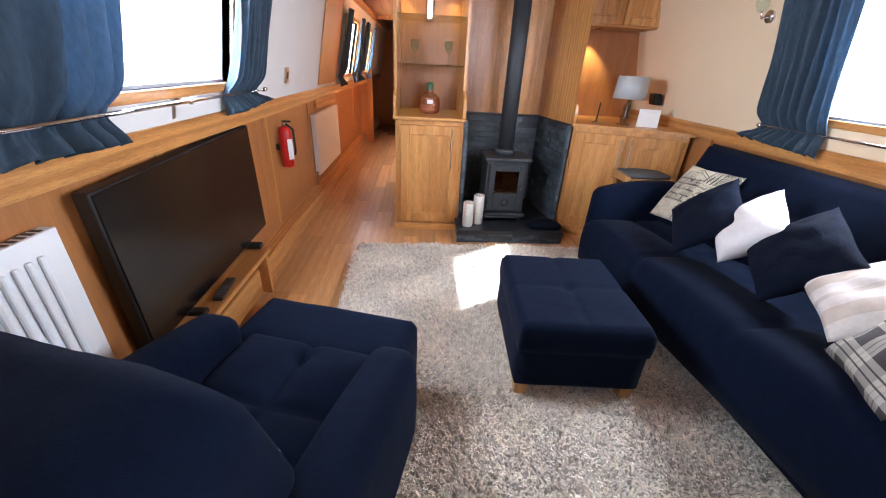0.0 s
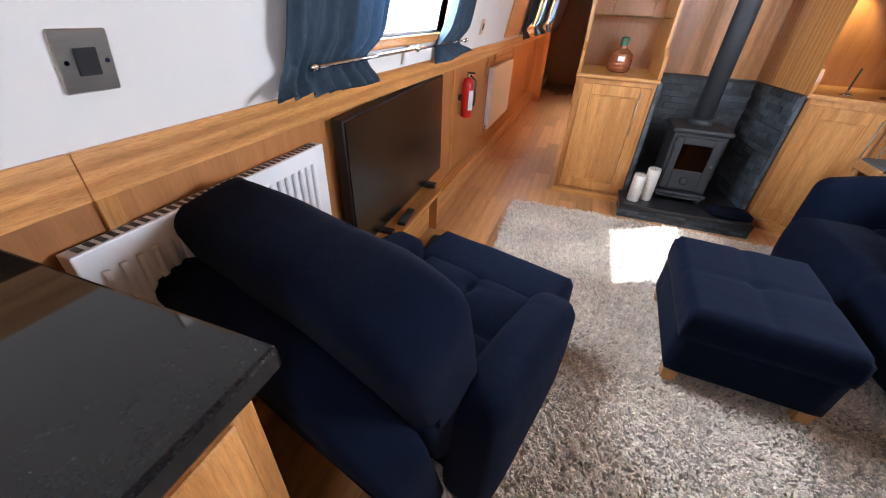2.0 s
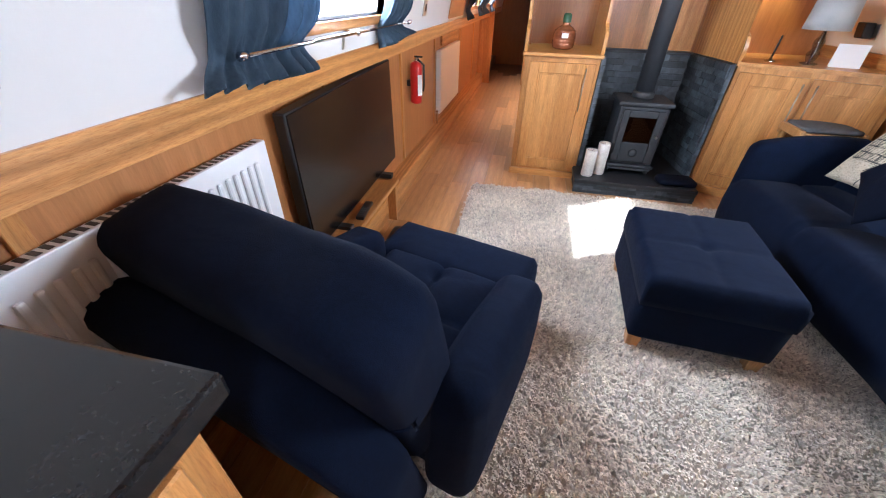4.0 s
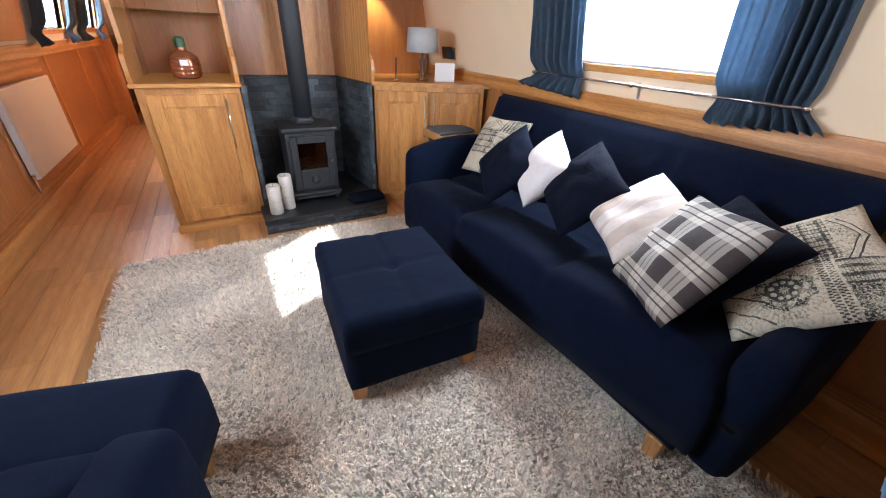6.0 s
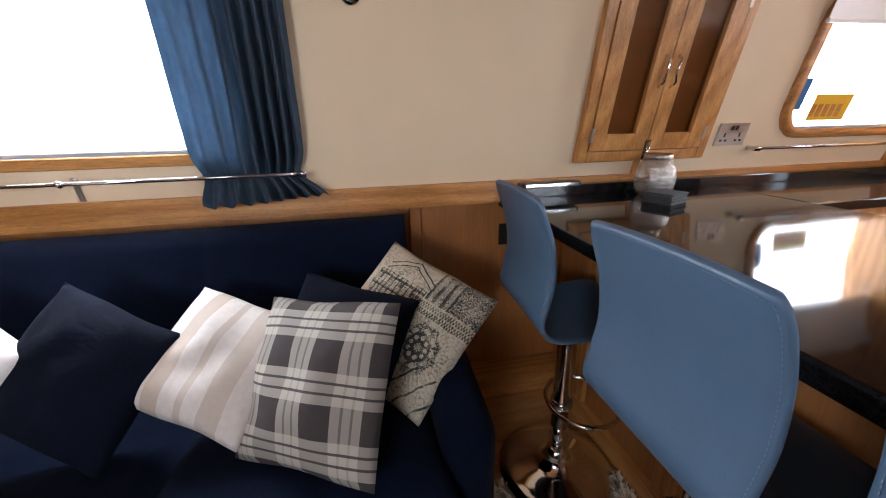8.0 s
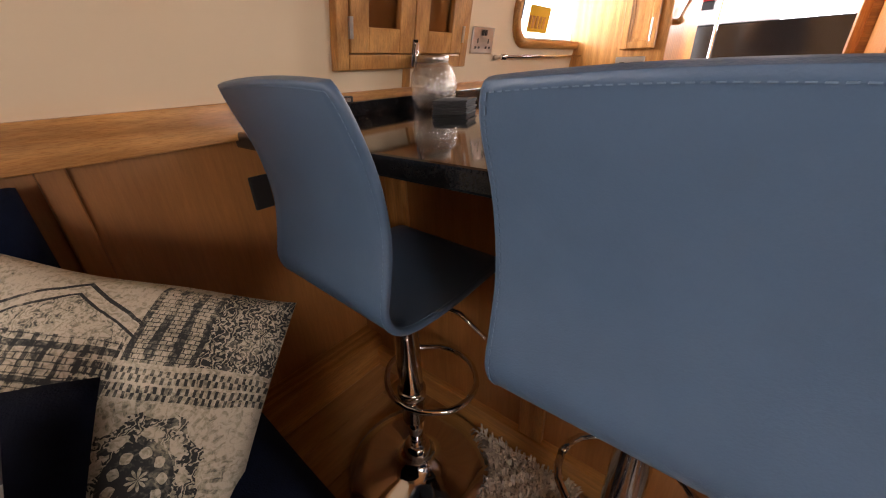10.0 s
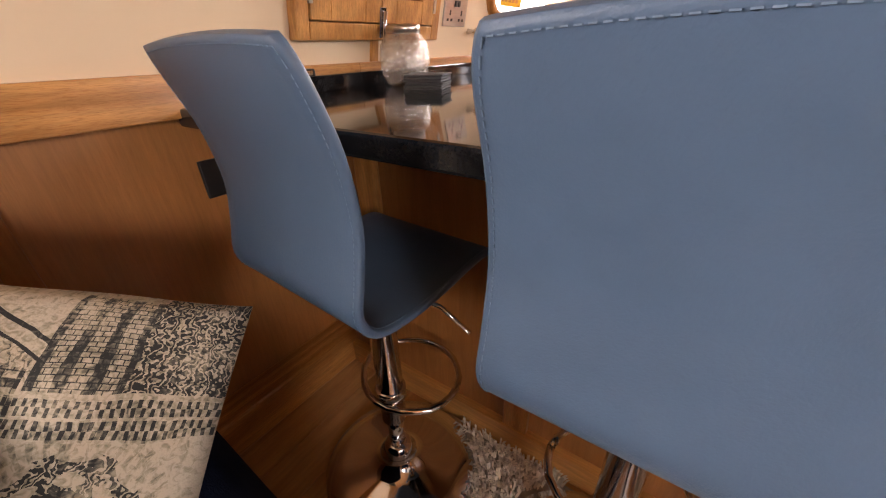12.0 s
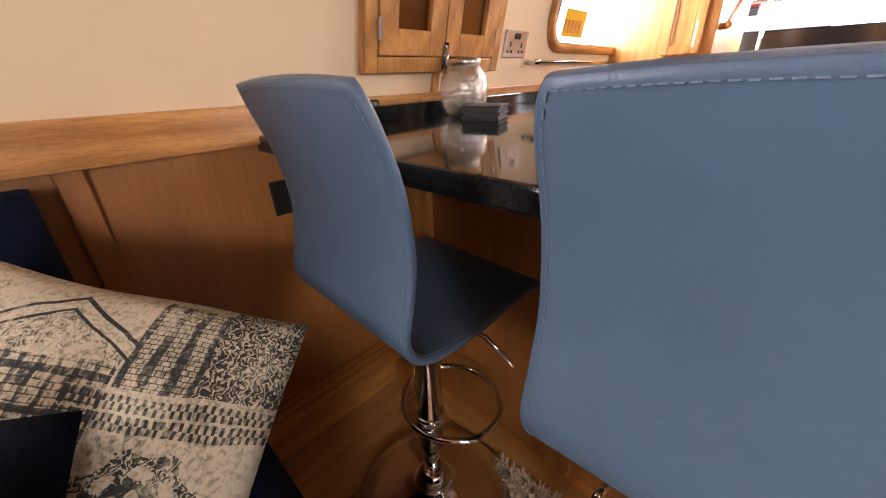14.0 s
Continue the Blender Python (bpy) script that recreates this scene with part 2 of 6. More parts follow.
def stripes(name, base, bands_u, bands_v=(), fine=260):
    """Woven cloth with stripes: (start, end, colour) over the cushion's width and height."""
    m = mat(name, base, 0.9, spread=0.1, scale=60, bump=0.35, bump_scale=420)
    nt = m.node_tree
    b = nt.nodes["Principled BSDF"]
    last = b.inputs["Base Color"].links[0].from_socket
    co = nt.nodes.new("ShaderNodeTexCoord")
    sp = nt.nodes.new("ShaderNodeSeparateXYZ")
    nt.links.new(co.outputs["UV"], sp.inputs[0])
    for axis, bands in ((0, bands_u), (1, bands_v)):
        for lo, hi, col, share in bands:
            a = nt.nodes.new("ShaderNodeMath")
            a.operation = "COMPARE"
            a.inputs[1].default_value, a.inputs[2].default_value = (lo + hi) / 2, (hi - lo) / 2
            nt.links.new(sp.outputs[axis], a.inputs[0])
            k = nt.nodes.new("ShaderNodeMath")
            k.operation = "MULTIPLY"
            k.inputs[1].default_value = share
            nt.links.new(a.outputs[0], k.inputs[0])
            mx = nt.nodes.new("ShaderNodeMix")
            mx.data_type = "RGBA"
            nt.links.new(k.outputs[0], mx.inputs[0])
            nt.links.new(last, mx.inputs[6])
            mx.inputs[7].default_value = (*col, 1)
            last = mx.outputs[2]
    nt.links.new(last, b.inputs["Base Color"])
    return m


def creased(m, scale, strength, stretch=(1, 1, 1)):
    """Adds slack, long creases to a cloth by a second, coarser bump."""
    nt = m.node_tree
    b = nt.nodes["Principled BSDF"]
    src = b.inputs["Normal"].links[0].from_node
    co = nt.nodes.new("ShaderNodeTexCoord")
    mp = nt.nodes.new("ShaderNodeMapping")
    mp.inputs["Scale"].default_value = stretch
    n = nt.nodes.new("ShaderNodeTexNoise")
    n.inputs["Scale"].default_value, n.inputs["Detail"].default_value, n.inputs["Distortion"].default_value = scale, 3, 0.8
    bp = nt.nodes.new("ShaderNodeBump")
    bp.inputs["Strength"].default_value, bp.inputs["Distance"].default_value = strength, 0.02
    nt.links.new(co.outputs["Object"], mp.inputs["Vector"])
    nt.links.new(mp.outputs[0], n.inputs["Vector"])
    nt.links.new(n.outputs[0], bp.inputs["Height"])
    nt.links.new(bp.outputs[0], src.inputs["Normal"])


creased(NAVY, 6.0, 0.28, (1.0, 1.4, 1.0))
creased(NAVY_PLAIN, 9.0, 0.6)
creased(LEATHER, 5.0, 0.08)

LIGHT, GREY_LINE, BLACK_LINE = (0.74, 0.70, 0.61), (0.10, 0.10, 0.105), (0.022, 0.022, 0.026)
weft, warp_bands = [], []
for c0 in (0.13, 0.48, 0.83):
    weft += [(c0 - 0.085, c0 + 0.085, LIGHT, 0.38), (c0 - 0.036, c0 - 0.022, GREY_LINE, 0.75), (c0 + 0.022, c0 + 0.036, GREY_LINE, 0.75)]
    warp_bands += [(c0 - 0.085, c0 + 0.085, LIGHT, 0.38), (c0 - 0.036, c0 - 0.022, BLACK_LINE, 0.85), (c0 + 0.022, c0 + 0.036, BLACK_LINE, 0.85)]
PLAID = stripes("grey_plaid_wool", (0.052, 0.045, 0.045), weft, warp_bands)
creased(PLAID, 7.0, 0.3)
STRIPED = stripes("white_and_beige_striped_cotton", (0.70, 0.66, 0.62), [(0.2, 0.34, (0.50, 0.42, 0.34), 0.8), (0.48, 0.54, (0.52, 0.45, 0.38), 0.7), (0.66, 0.82, (0.50, 0.42, 0.34), 0.6)])
creased(STRIPED, 7.0, 0.45)


def print_cloth(name):
    """Cream cotton printed with engraved facades, a braided border, scrollwork and a dark floral medallion in grey-green ink."""
    m = mat(name, (0.56, 0.51, 0.40), 0.9, spread=0.08, scale=60, bump=0.3, bump_scale=420)
    nt = m.node_tree
    b = nt.nodes["Principled BSDF"]
    co = nt.nodes.new("ShaderNodeTexCoord")

    def calc(op, *args):
        n = nt.nodes.new("ShaderNodeMath")
        n.operation = op
        for k, v in enumerate(args):
            if isinstance(v, (int, float)):
                n.inputs[k].default_value = v
            else:
                nt.links.new(v, n.inputs[k])
        return n.outputs[0]

    def add(*args):
        out = args[0]
        for v in args[1:]:
            out = calc("ADD", out, v)
        return out

    def mul(*args):
        out = args[0]
        for v in args[1:]:
            out = calc("MULTIPLY", out, v)
        return out

    def texture(kind, out, **values):
        n = nt.nodes.new(kind)
        for key, value in values.items():
            n.inputs[key.replace("_", " ")].default_value = value
        nt.links.new(drawn, n.inputs["Vector"])
        return n.outputs[out]

    # a hand-drawn wobble of the whole design
    wob = nt.nodes.new("ShaderNodeTexNoise")
    wob.inputs["Scale"].default_value, wob.inputs["Detail"].default_value = 9.0, 2
    nt.links.new(co.outputs["UV"], wob.inputs["Vector"])
    warp = nt.nodes.new("ShaderNodeMix")
    warp.data_type, warp.blend_type = "RGBA", "LINEAR_LIGHT"
    warp.inputs[0].default_value = 0.012
    nt.links.new(co.outputs["UV"], warp.inputs[6])
    nt.links.new(wob.outputs["Color"], warp.inputs[7])
    drawn = warp.outputs[2]
    sp = nt.nodes.new("ShaderNodeSeparateXYZ")
    nt.links.new(drawn, sp.inputs[0])
    u, v = sp.outputs[0], sp.outputs[1]

    def within(x, lo, hi):
        return calc("COMPARE", x, (lo + hi) / 2, (hi - lo) / 2)

    def field(u0, u1, v0, v1):
        return mul(within(u, u0, u1), within(v, v0, v1))

    def wave(x, times, over):
        return calc("GREATER_THAN", calc("SINE", mul(x, 2 * math.pi * times)), over)

    fine = texture("ShaderNodeTexNoise", 0, Scale=62.0, Detail=6.0, Distortion=0.8)
    coarse = texture("ShaderNodeTexNoise", 0, Scale=7.0, Detail=3.0)
    stones = texture("ShaderNodeTexBrick", 1, Scale=17.0, Mortar_Size=0.03, Brick_Width=0.55, Row_Height=0.32)
    courses = texture("ShaderNodeTexBrick", 1, Scale=34.0, Mortar_Size=0.045, Brick_Width=0.7, Row_Height=0.5)
    curls = texture("ShaderNodeTexWave", 1, Scale=14.0, Distortion=15.0, Detail=2.0, Detail_Scale=2.6)
    line = calc("GREATER_THAN", curls, 0.62)
    from_mid = calc("ABSOLUTE", add(u, -0.36))
    slope = add(v, mul(from_mid, 0.55))
    gable = add(within(slope, 0.895, 0.905), within(slope, 0.94, 0.953), mul(within(slope, 0.80, 0.90), 0.35, line))
    gable = mul(gable, field(0.14, 0.58, 0.74, 0.97))
    columns = mul(field(0.10, 0.56, 0.30, 0.76), add(mul(wave(u, 22.0, 0.6), 0.5), mul(stones, 0.5), mul(wave(v, 10.0, 0.84), 0.6)))
    openings = mul(field(0.10, 0.56, 0.34, 0.72), wave(u, 9.0, 0.5), wave(v, 6.0, 0.3), 0.4)
    tower = mul(field(0.57, 0.77, 0.71, 0.98), add(mul(courses, 0.7), mul(wave(u, 16.0, 0.3), 0.5), 0.12))
    scroll = mul(field(0.77, 1.0, 0.71, 1.0), add(0.85, mul(line, -0.75)))
    braid = calc("GREATER_THAN", calc("ABSOLUTE", calc("SINE", add(mul(u, 150.0), mul(wave(v, 20.0, 0.0), 1.57)))), 0.62)
    border = mul(field(0.46, 1.0, 0.60, 0.70), add(0.85, mul(braid, -0.7)))
    edging = mul(within(u, 0.46, 1.0), add(within(v, 0.598, 0.606), within(v, 0.646, 0.654), within(v, 0.694, 0.702)), -0.8)
    du, dv = add(u, -0.73), add(v, -0.40)
    ring = add(mul(du, du, 38.0), mul(dv, dv, 29.0))
    turn = calc("ARCTAN2", dv, du)
    radius = calc("SQRT", ring)
    petals = calc("GREATER_THAN", add(calc("SINE", mul(turn, 9.0)), mul(calc("SINE", mul(radius, 21.0)), 1.2)), 0.55)
    flower = calc("MAXIMUM", petals, mul(line, calc("GREATER_THAN", radius, 0.55)))
    medal = mul(calc("LESS_THAN", radius, 1.0), add(0.95, mul(flower, -0.85)))
    frill = mul(within(radius, 1.0, 1.35), wave(turn, 7.0, 0.3), 0.22)
    diagonal = mul(field(0.46, 1.0, 0.0, 0.30), wave(add(u, mul(v, -0.7)), 7.0, 0.93), 0.7)
    ink = add(gable, columns, openings, tower, scroll, border, edging, medal, frill, diagonal)
    ink = mul(calc("MAXIMUM", ink, 0.0), add(0.10, mul(coarse, 1.25)))
    ink = add(ink, mul(add(fine, -0.5), 1.5), mul(add(coarse, -0.45), 0.55), 0.10)
    ramp = nt.nodes.new("ShaderNodeValToRGB")
    e = ramp.color_ramp.elements
    e[0].position, e[0].color = 0.05, (0.60, 0.54, 0.42, 1)
    e[1].position, e[1].color = 0.80, (0.028, 0.032, 0.032, 1)
    mid = e.new(0.34)
    mid.color = (0.36, 0.33, 0.235, 1)
    deep = e.new(0.56)
    deep.color = (0.12, 0.12, 0.10, 1)
    nt.links.new(ink, ramp.inputs[0])
    nt.links.new(ramp.outputs[0], b.inputs["Base Color"])
    return m


PRINT = print_cloth("engraving_print_cotton")


# ---- building blocks ----
def part(name, bm, material, parent=None, label="", smooth=False):
    """Links a bmesh as one mesh object under a thing or a part."""
    me = bpy.data.meshes.new(name)
    bm.to_mesh(me)
    bm.free()
    me.materials.append(material)
    if smooth:
        me.shade_smooth()
    ob = new(name, me)
    ob.parent = parent
    if label:
        ob["label"] = label
    return ob


def thing(name, m, label, category, group="", kind=""):
    ob = new(name)
    ob.empty_display_size = 0.05
    ob.matrix_world = m
    return tagged(ob, label, category, group, kind)


def box(x0, x1, y0, y1, z0, z1, bevel=0.0, seg=2, bm=None):
    """A box between limits, with rounded edges."""
    bm = bm or bmesh.new()
    made = bmesh.ops.create_cube(bm, size=1)["verts"]
    for v in made:
        v.co = Vector(((x0 + x1) / 2 + v.co.x * (x1 - x0), (y0 + y1) / 2 + v.co.y * (y1 - y0), (z0 + z1) / 2 + v.co.z * (z1 - z0)))
    if bevel:
        edges = {e for v in made for e in v.link_edges}
        bmesh.ops.bevel(bm, geom=list(edges), offset=bevel, segments=seg, affect="EDGES", profile=0.5)
    return bm


def moved(bm, m):
    bmesh.ops.transform(bm, matrix=m, verts=bm.verts)
    return bm


def rod(points, r, n=10, bm=None, cap=True):
    """A round bar along points; r may be a list of radii."""
    bm = bm or bmesh.new()
    pts = [Vector(p) for p in points]
    rs = r if isinstance(r, (list, tuple)) else [r] * len(pts)
    rings = []
    side = None
    for i, p in enumerate(pts):
        d = (pts[min(i + 1, len(pts) - 1)] - pts[max(i - 1, 0)]).normalized()
        if side is None:
            side = d.orthogonal().normalized()
        side = (side - d * side.dot(d)).normalized()
        up = d.cross(side)
        rings.append([bm.verts.new(p + rs[i] * (math.cos(2 * math.pi * k / n) * side + math.sin(2 * math.pi * k / n) * up)) for k in range(n)])
    for a, b in zip(rings, rings[1:]):
        for k in range(n):
            bm.faces.new((a[k], a[(k + 1) % n], b[(k + 1) % n], b[k]))
    if cap:
        bm.faces.new(rings[0][::-1])
        bm.faces.new(rings[-1])
    return bm


def turned(profile, n=32):
    """A body of revolution about z from (radius, z) pairs."""
    bm = bmesh.new()
    rings = [[bm.verts.new((max(r, 0.0005) * math.cos(2 * math.pi * k / n), max(r, 0.0005) * math.sin(2 * math.pi * k / n), z)) for k in range(n)] for r, z in profile]
    for a, b in zip(rings, rings[1:]):
        for k in range(n):
            bm.faces.new((a[k], a[(k + 1) % n], b[(k + 1) % n], b[k]))
    bm.faces.new(rings[0][::-1])
    bm.faces.new(rings[-1])
    return bm


def pad(w, d, h, r=0.04, puff=0.02, n=14, seed=0, wob=0.006):
    """An upholstered block centred at the origin: rounded, swollen, slightly uneven."""
    bm = bmesh.new()
    bmesh.ops.create_cube(bm, size=1)
    bmesh.ops.subdivide_edges(bm, edges=bm.edges, cuts=n, use_grid_fill=True)
    half = Vector((w / 2, d / 2, h / 2))
    for v in bm.verts:
        p = Vector((v.co.x * w, v.co.y * d, v.co.z * h))
        inner = Vector([max(-half[k] + r, min(half[k] - r, p[k])) for k in range(3)])
        off = p - inner
        if off.length > 1e-6:
            # spread the samples over the rounded edge
            p = inner + off.normalized() * r
        u = v.co * 2
        p.z += puff * u.z * (1 - u.x ** 2) * (1 - u.y ** 2)
        p.x += puff * 0.6 * u.x * (1 - u.y ** 2) * (1 - u.z ** 2)
        p.y += puff * 0.6 * u.y * (1 - u.x ** 2) * (1 - u.z ** 2)
        q = noise.noise_vector(p * 5 + Vector((seed * 3.1, 0, 0)))
        v.co = p + q * wob
    bmesh.ops.recalc_face_normals(bm, faces=bm.faces)
    return bm


def panel_door(w, h, t=0.022, rail=0.07, flat=0.012):
    """Frame and recessed panel of a cabinet door; lower left corner at the origin, front towards -y."""
    frame_bm = bmesh.new()
    box(0, rail, 0, t, 0, h, 0.003, 1, frame_bm)
    box(w - rail, w, 0, t, 0, h, 0.003, 1, frame_bm)
    box(rail, w - rail, 0, t, 0, rail, 0.003, 1, frame_bm)
    box(rail, w - rail, 0, t, h - rail, h, 0.003, 1, frame_bm)
    # a stepped moulding round the panel
    mould = bmesh.new()
    for a, b, c, d in ((rail, rail + 0.012, rail, h - rail), (w - rail - 0.012, w - rail, rail, h - rail), (rail + 0.012, w - rail - 0.012, rail, rail + 0.012), (rail + 0.012, w - rail - 0.012, h - rail - 0.012, h - rail)):
        box(a, b, 0.006, t - 0.004, c, d, 0.002, 1, mould)
    return frame_bm, mould, box(rail - 0.004, w - rail + 0.004, flat, t - 0.004, rail - 0.004, h - rail + 0.004, 0.002, 1)


def bar_handle(x, z0, z1, out=0.03, r=0.005):
    bm = rod([(x, -out, z0), (x, -out, z1)], r)
    for z in (z0 + 0.02, z1 - 0.02):
        rod([(x, 0, z), (x, -out, z)], r * 0.8, bm=bm)
    return bm


# walls lean inwards above the gunwale trim
LEAN = 0.2
R_LOW, R_TRIM, L_LOW, L_TRIM = 2.11, 2.04, -0.90, -0.755
TRIM_R, TRIM_L, WALL_TOP, CEILING = 0.985, 1.035, 1.84, 1.96


def right(s, y, z):
    """A point on the leaning starboard lining; s metres into the room."""
    return Vector((R_TRIM + 0.012 - LEAN * (z - 1.0) - s, y, z))


def left(s, y, z):
    return Vector((L_TRIM - 0.012 + LEAN * (z - 1.0) + s, y, z))


def on_wall(bm, side):
    """Maps a bmesh made in (depth into the room, y, z) onto a leaning wall."""
    for v in bm.verts:
        v.co = side(*v.co)
    bmesh.ops.recalc_face_normals(bm, faces=bm.faces)
    return bm


def wall_cells(y0, y1, z0, z1, holes, t=0.05):
    """A wall slab in (depth, y, z) with rectangular holes through it."""
    ys = sorted({y0, y1, *[v for h in holes for v in h[:2]]})
    zs = sorted({z0, z1, *[v for h in holes for v in h[2:]]})
    bm = bmesh.new()
    solid = lambda i, j: 0 <= i < len(ys) - 1 and 0 <= j < len(zs) - 1 and not any(h[0] < (ys[i] + ys[i + 1]) / 2 < h[1] and h[2] < (zs[j] + zs[j + 1]) / 2 < h[3] for h in holes)
    def quad(*p):
        bm.faces.new([bm.verts.new(v) for v in p])
    for i in range(len(ys) - 1):
        for j in range(len(zs) - 1):
            if not solid(i, j):
                continue
            a, b, c, d = ys[i], ys[i + 1], zs[j], zs[j + 1]
            quad((0, a, c), (0, b, c), (0, b, d), (0, a, d))
            quad((-t, a, d), (-t, b, d), (-t, b, c), (-t, a, c))
            if not solid(i - 1, j):
                quad((0, a, d), (-t, a, d), (-t, a, c), (0, a, c))
            if not solid(i + 1, j):
                quad((0, b, c), (-t, b, c), (-t, b, d), (0, b, d))
            if not solid(i, j - 1):
                quad((0, a, c), (-t, a, c), (-t, b, c), (0, b, c))
            if not solid(i, j + 1):
                quad((0, b, d), (-t, b, d), (-t, a, d), (0, a, d))
    bmesh.ops.remove_doubles(bm, verts=bm.verts, dist=1e-5)
    bmesh.ops.recalc_face_normals(bm, faces=bm.faces)
    return bm


Y0, Y1 = -2.62, 9.0

# ---- structure ----
def structure(name, bm, material, label):
    return tagged(part(name, bm, material), label, name.split("_")[0], kind="structure")


floor = structure("floor", box(L_LOW - 0.1, R_LOW + 0.1, Y0 - 0.1, Y1, -0.1, -0.012), DARK_OAK, "honey oak floorboards laid along the boat")
ground = structure("ground", box(-400, 400, -400, 400, -0.6, -0.5), OUTSIDE, "pale sunlit towpath around the boat")

R_HOLES = [(1.02, 1.92, 1.12, 1.63), (-1.90, -1.08, 1.14, 1.62)]
L_HOLES = [(1.10, 1.98, 1.15, 1.64), (-1.7, -0.8, 1.15, 1.64), (4.5, 5.2, 1.12, 1.64), (5.8, 6.5, 1.12, 1.64)]
wall_right = structure("wall_right", on_wall(wall_cells(Y0, Y1, TRIM_R - 0.01, WALL_TOP + 0.06, R_HOLES), right), CREAM, "cream painted leaning cabin side above the trim")
wall_left = structure("wall_left", on_wall(wall_cells(Y0, Y1, TRIM_L - 0.01, WALL_TOP + 0.06, L_HOLES), left), WHITE_WALL, "off-white leaning cabin side above the trim")
wall_right_low = structure("wall_right_low", box(R_LOW, R_LOW + 0.05, Y0, Y1, -0.02, TRIM_R), PLY, "oak veneered lower side panelling")
wall_left_low = structure("wall_left_low", box(L_LOW - 0.05, L_LOW, Y0, Y1, -0.02, TRIM_L), PLY, "oak veneered lower side panelling")


def gunwale(name, face, back, top, joints):
    """The long trim: boards butted end to end."""
    ends = [Y0, *joints, Y1]
    ob = thing(name, pose(0, 0, 0), "varnished oak gunwale trim boards", "trim", kind="structure")
    for a, b in zip(ends, ends[1:]):
        part("board", box(min(face, back), max(face, back), a + 0.0004, b - 0.0004, top - 0.082, top, 0.002), OAK_Y, ob)
    return ob


gunwale("trim_right", R_TRIM - 0.004, R_LOW + 0.02, TRIM_R, (-0.35, 2.45, 4.6))
gunwale("trim_left", L_TRIM + 0.004, L_LOW - 0.02, TRIM_L, (-1.2, 0.335, 2.6, 4.7, 6.8))
for y in (0.475, 2.62, -0.9):
    structure("trim_post", box(R_LOW - 0.022, R_LOW + 0.01, y - 0.022, y + 0.022, 0, TRIM_R - 0.083, 0.004), PLY, "oak cover strip on the lower panelling")
for y in (0.42, 1.62, 2.7, 3.7, 5.0, 6.1):
    structure("trim_post", box(L_LOW - 0.01, L_LOW + 0.012, y - 0.02, y + 0.02, 0.16, TRIM_L - 0.083, 0.003), OAK_Z, "oak cover strip on the lower panelling")
structure("baseboard", box(L_LOW - 0.01, L_LOW + 0.10, Y0 + 0.7, Y1, 0, 0.15, 0.012), OAK_Y, "boxed oak skirting over the pipes")
structure("baseboard", box(R_LOW - 0.09, R_LOW + 0.01, -0.2, 3.0, 0, 0.14, 0.012), OAK_Y, "boxed oak skirting over the pipes")

# ceiling: shallow arch of boards
cbm = bmesh.new()
xl, xr = left(0, 0, WALL_TOP).x, right(0, 0, WALL_TOP).x
nb = 22
for i in range(nb):
    a, b = [xl - 0.05 + (xr - xl + 0.1) * k / nb for k in (i, i + 1)]
    arch = lambda x: WALL_TOP + 0.02 + (CEILING - WALL_TOP) * (1 - ((x - (xl + xr) / 2) / ((xr - xl) / 2 + 0.05)) ** 2)
    quad = [cbm.verts.new(p) for p in ((a + 0.002, Y0, arch(a)), (b - 0.002, Y0, arch(b)), (b - 0.002, Y1, arch(b)), (a + 0.002, Y1, arch(a)))]
    top = [cbm.verts.new(v.co + Vector((0, 0, 0.03))) for v in quad]
    cbm.faces.new(quad[::-1])
    cbm.faces.new(top)
    for k in range(4):
        cbm.faces.new((quad[k], quad[(k + 1) % 4], top[(k + 1) % 4], top[k]))
bmesh.ops.recalc_face_normals(cbm, faces=cbm.faces)
structure("ceiling", cbm, CEIL, "varnished tongue and groove board ceiling")
structure("roof", box(-1.1, 2.3, Y0 - 0.1, Y1 + 0.1, CEILING + 0.06, CEILING + 0.12), BOAT_WHITE, "steel cabin roof")
structure("cornice", on_wall(box(0.0, 0.03, Y0, Y1, WALL_TOP - 0.03, WALL_TOP + 0.03, 0.006), right), OAK_Y, "oak cornice strip under the ceiling")
structure("cornice", on_wall(box(0.0, 0.03, Y0, Y1, WALL_TOP - 0.03, WALL_TOP + 0.03, 0.006), left), OAK_Y, "oak cornice strip under the ceiling")

# far end of the corridor and the bulkheads
structure("wall_bulkhead", box(-0.085, -0.05, 3.5, Y1, -0.02, CEILING + 0.05), PLY, "oak veneered corridor partition")
structure("wall_front", box(-1.0, 2.2, Y1 - 0.04, Y1, -0.05, CEILING + 0.1), PLY, "oak bulkhead at the end of the corridor")
for x0, x1, z0, z1 in ((-0.92, -0.68, 0, 1.84), (-0.16, -0.10, 0, 1.84), (-0.92, -0.10, 1.84, 1.95)):
    structure("door_frame", box(x0, x1, 6.75, 6.83, z0, z1, 0.004), OAK_Z, "oak corridor door frame")
structure("wall_stove_back", box(-0.06, R_LOW, 3.66, 3.70, -0.02, CEILING + 0.05), OAK_Z, "oak veneered bulkhead behind the stove")
structure("trim_wall_panel", on_wall(box(0.001, 0.012, 3.56, 4.25, 1.06, 1.8, 0.003), left), PLY, "oak panel on the corridor side")

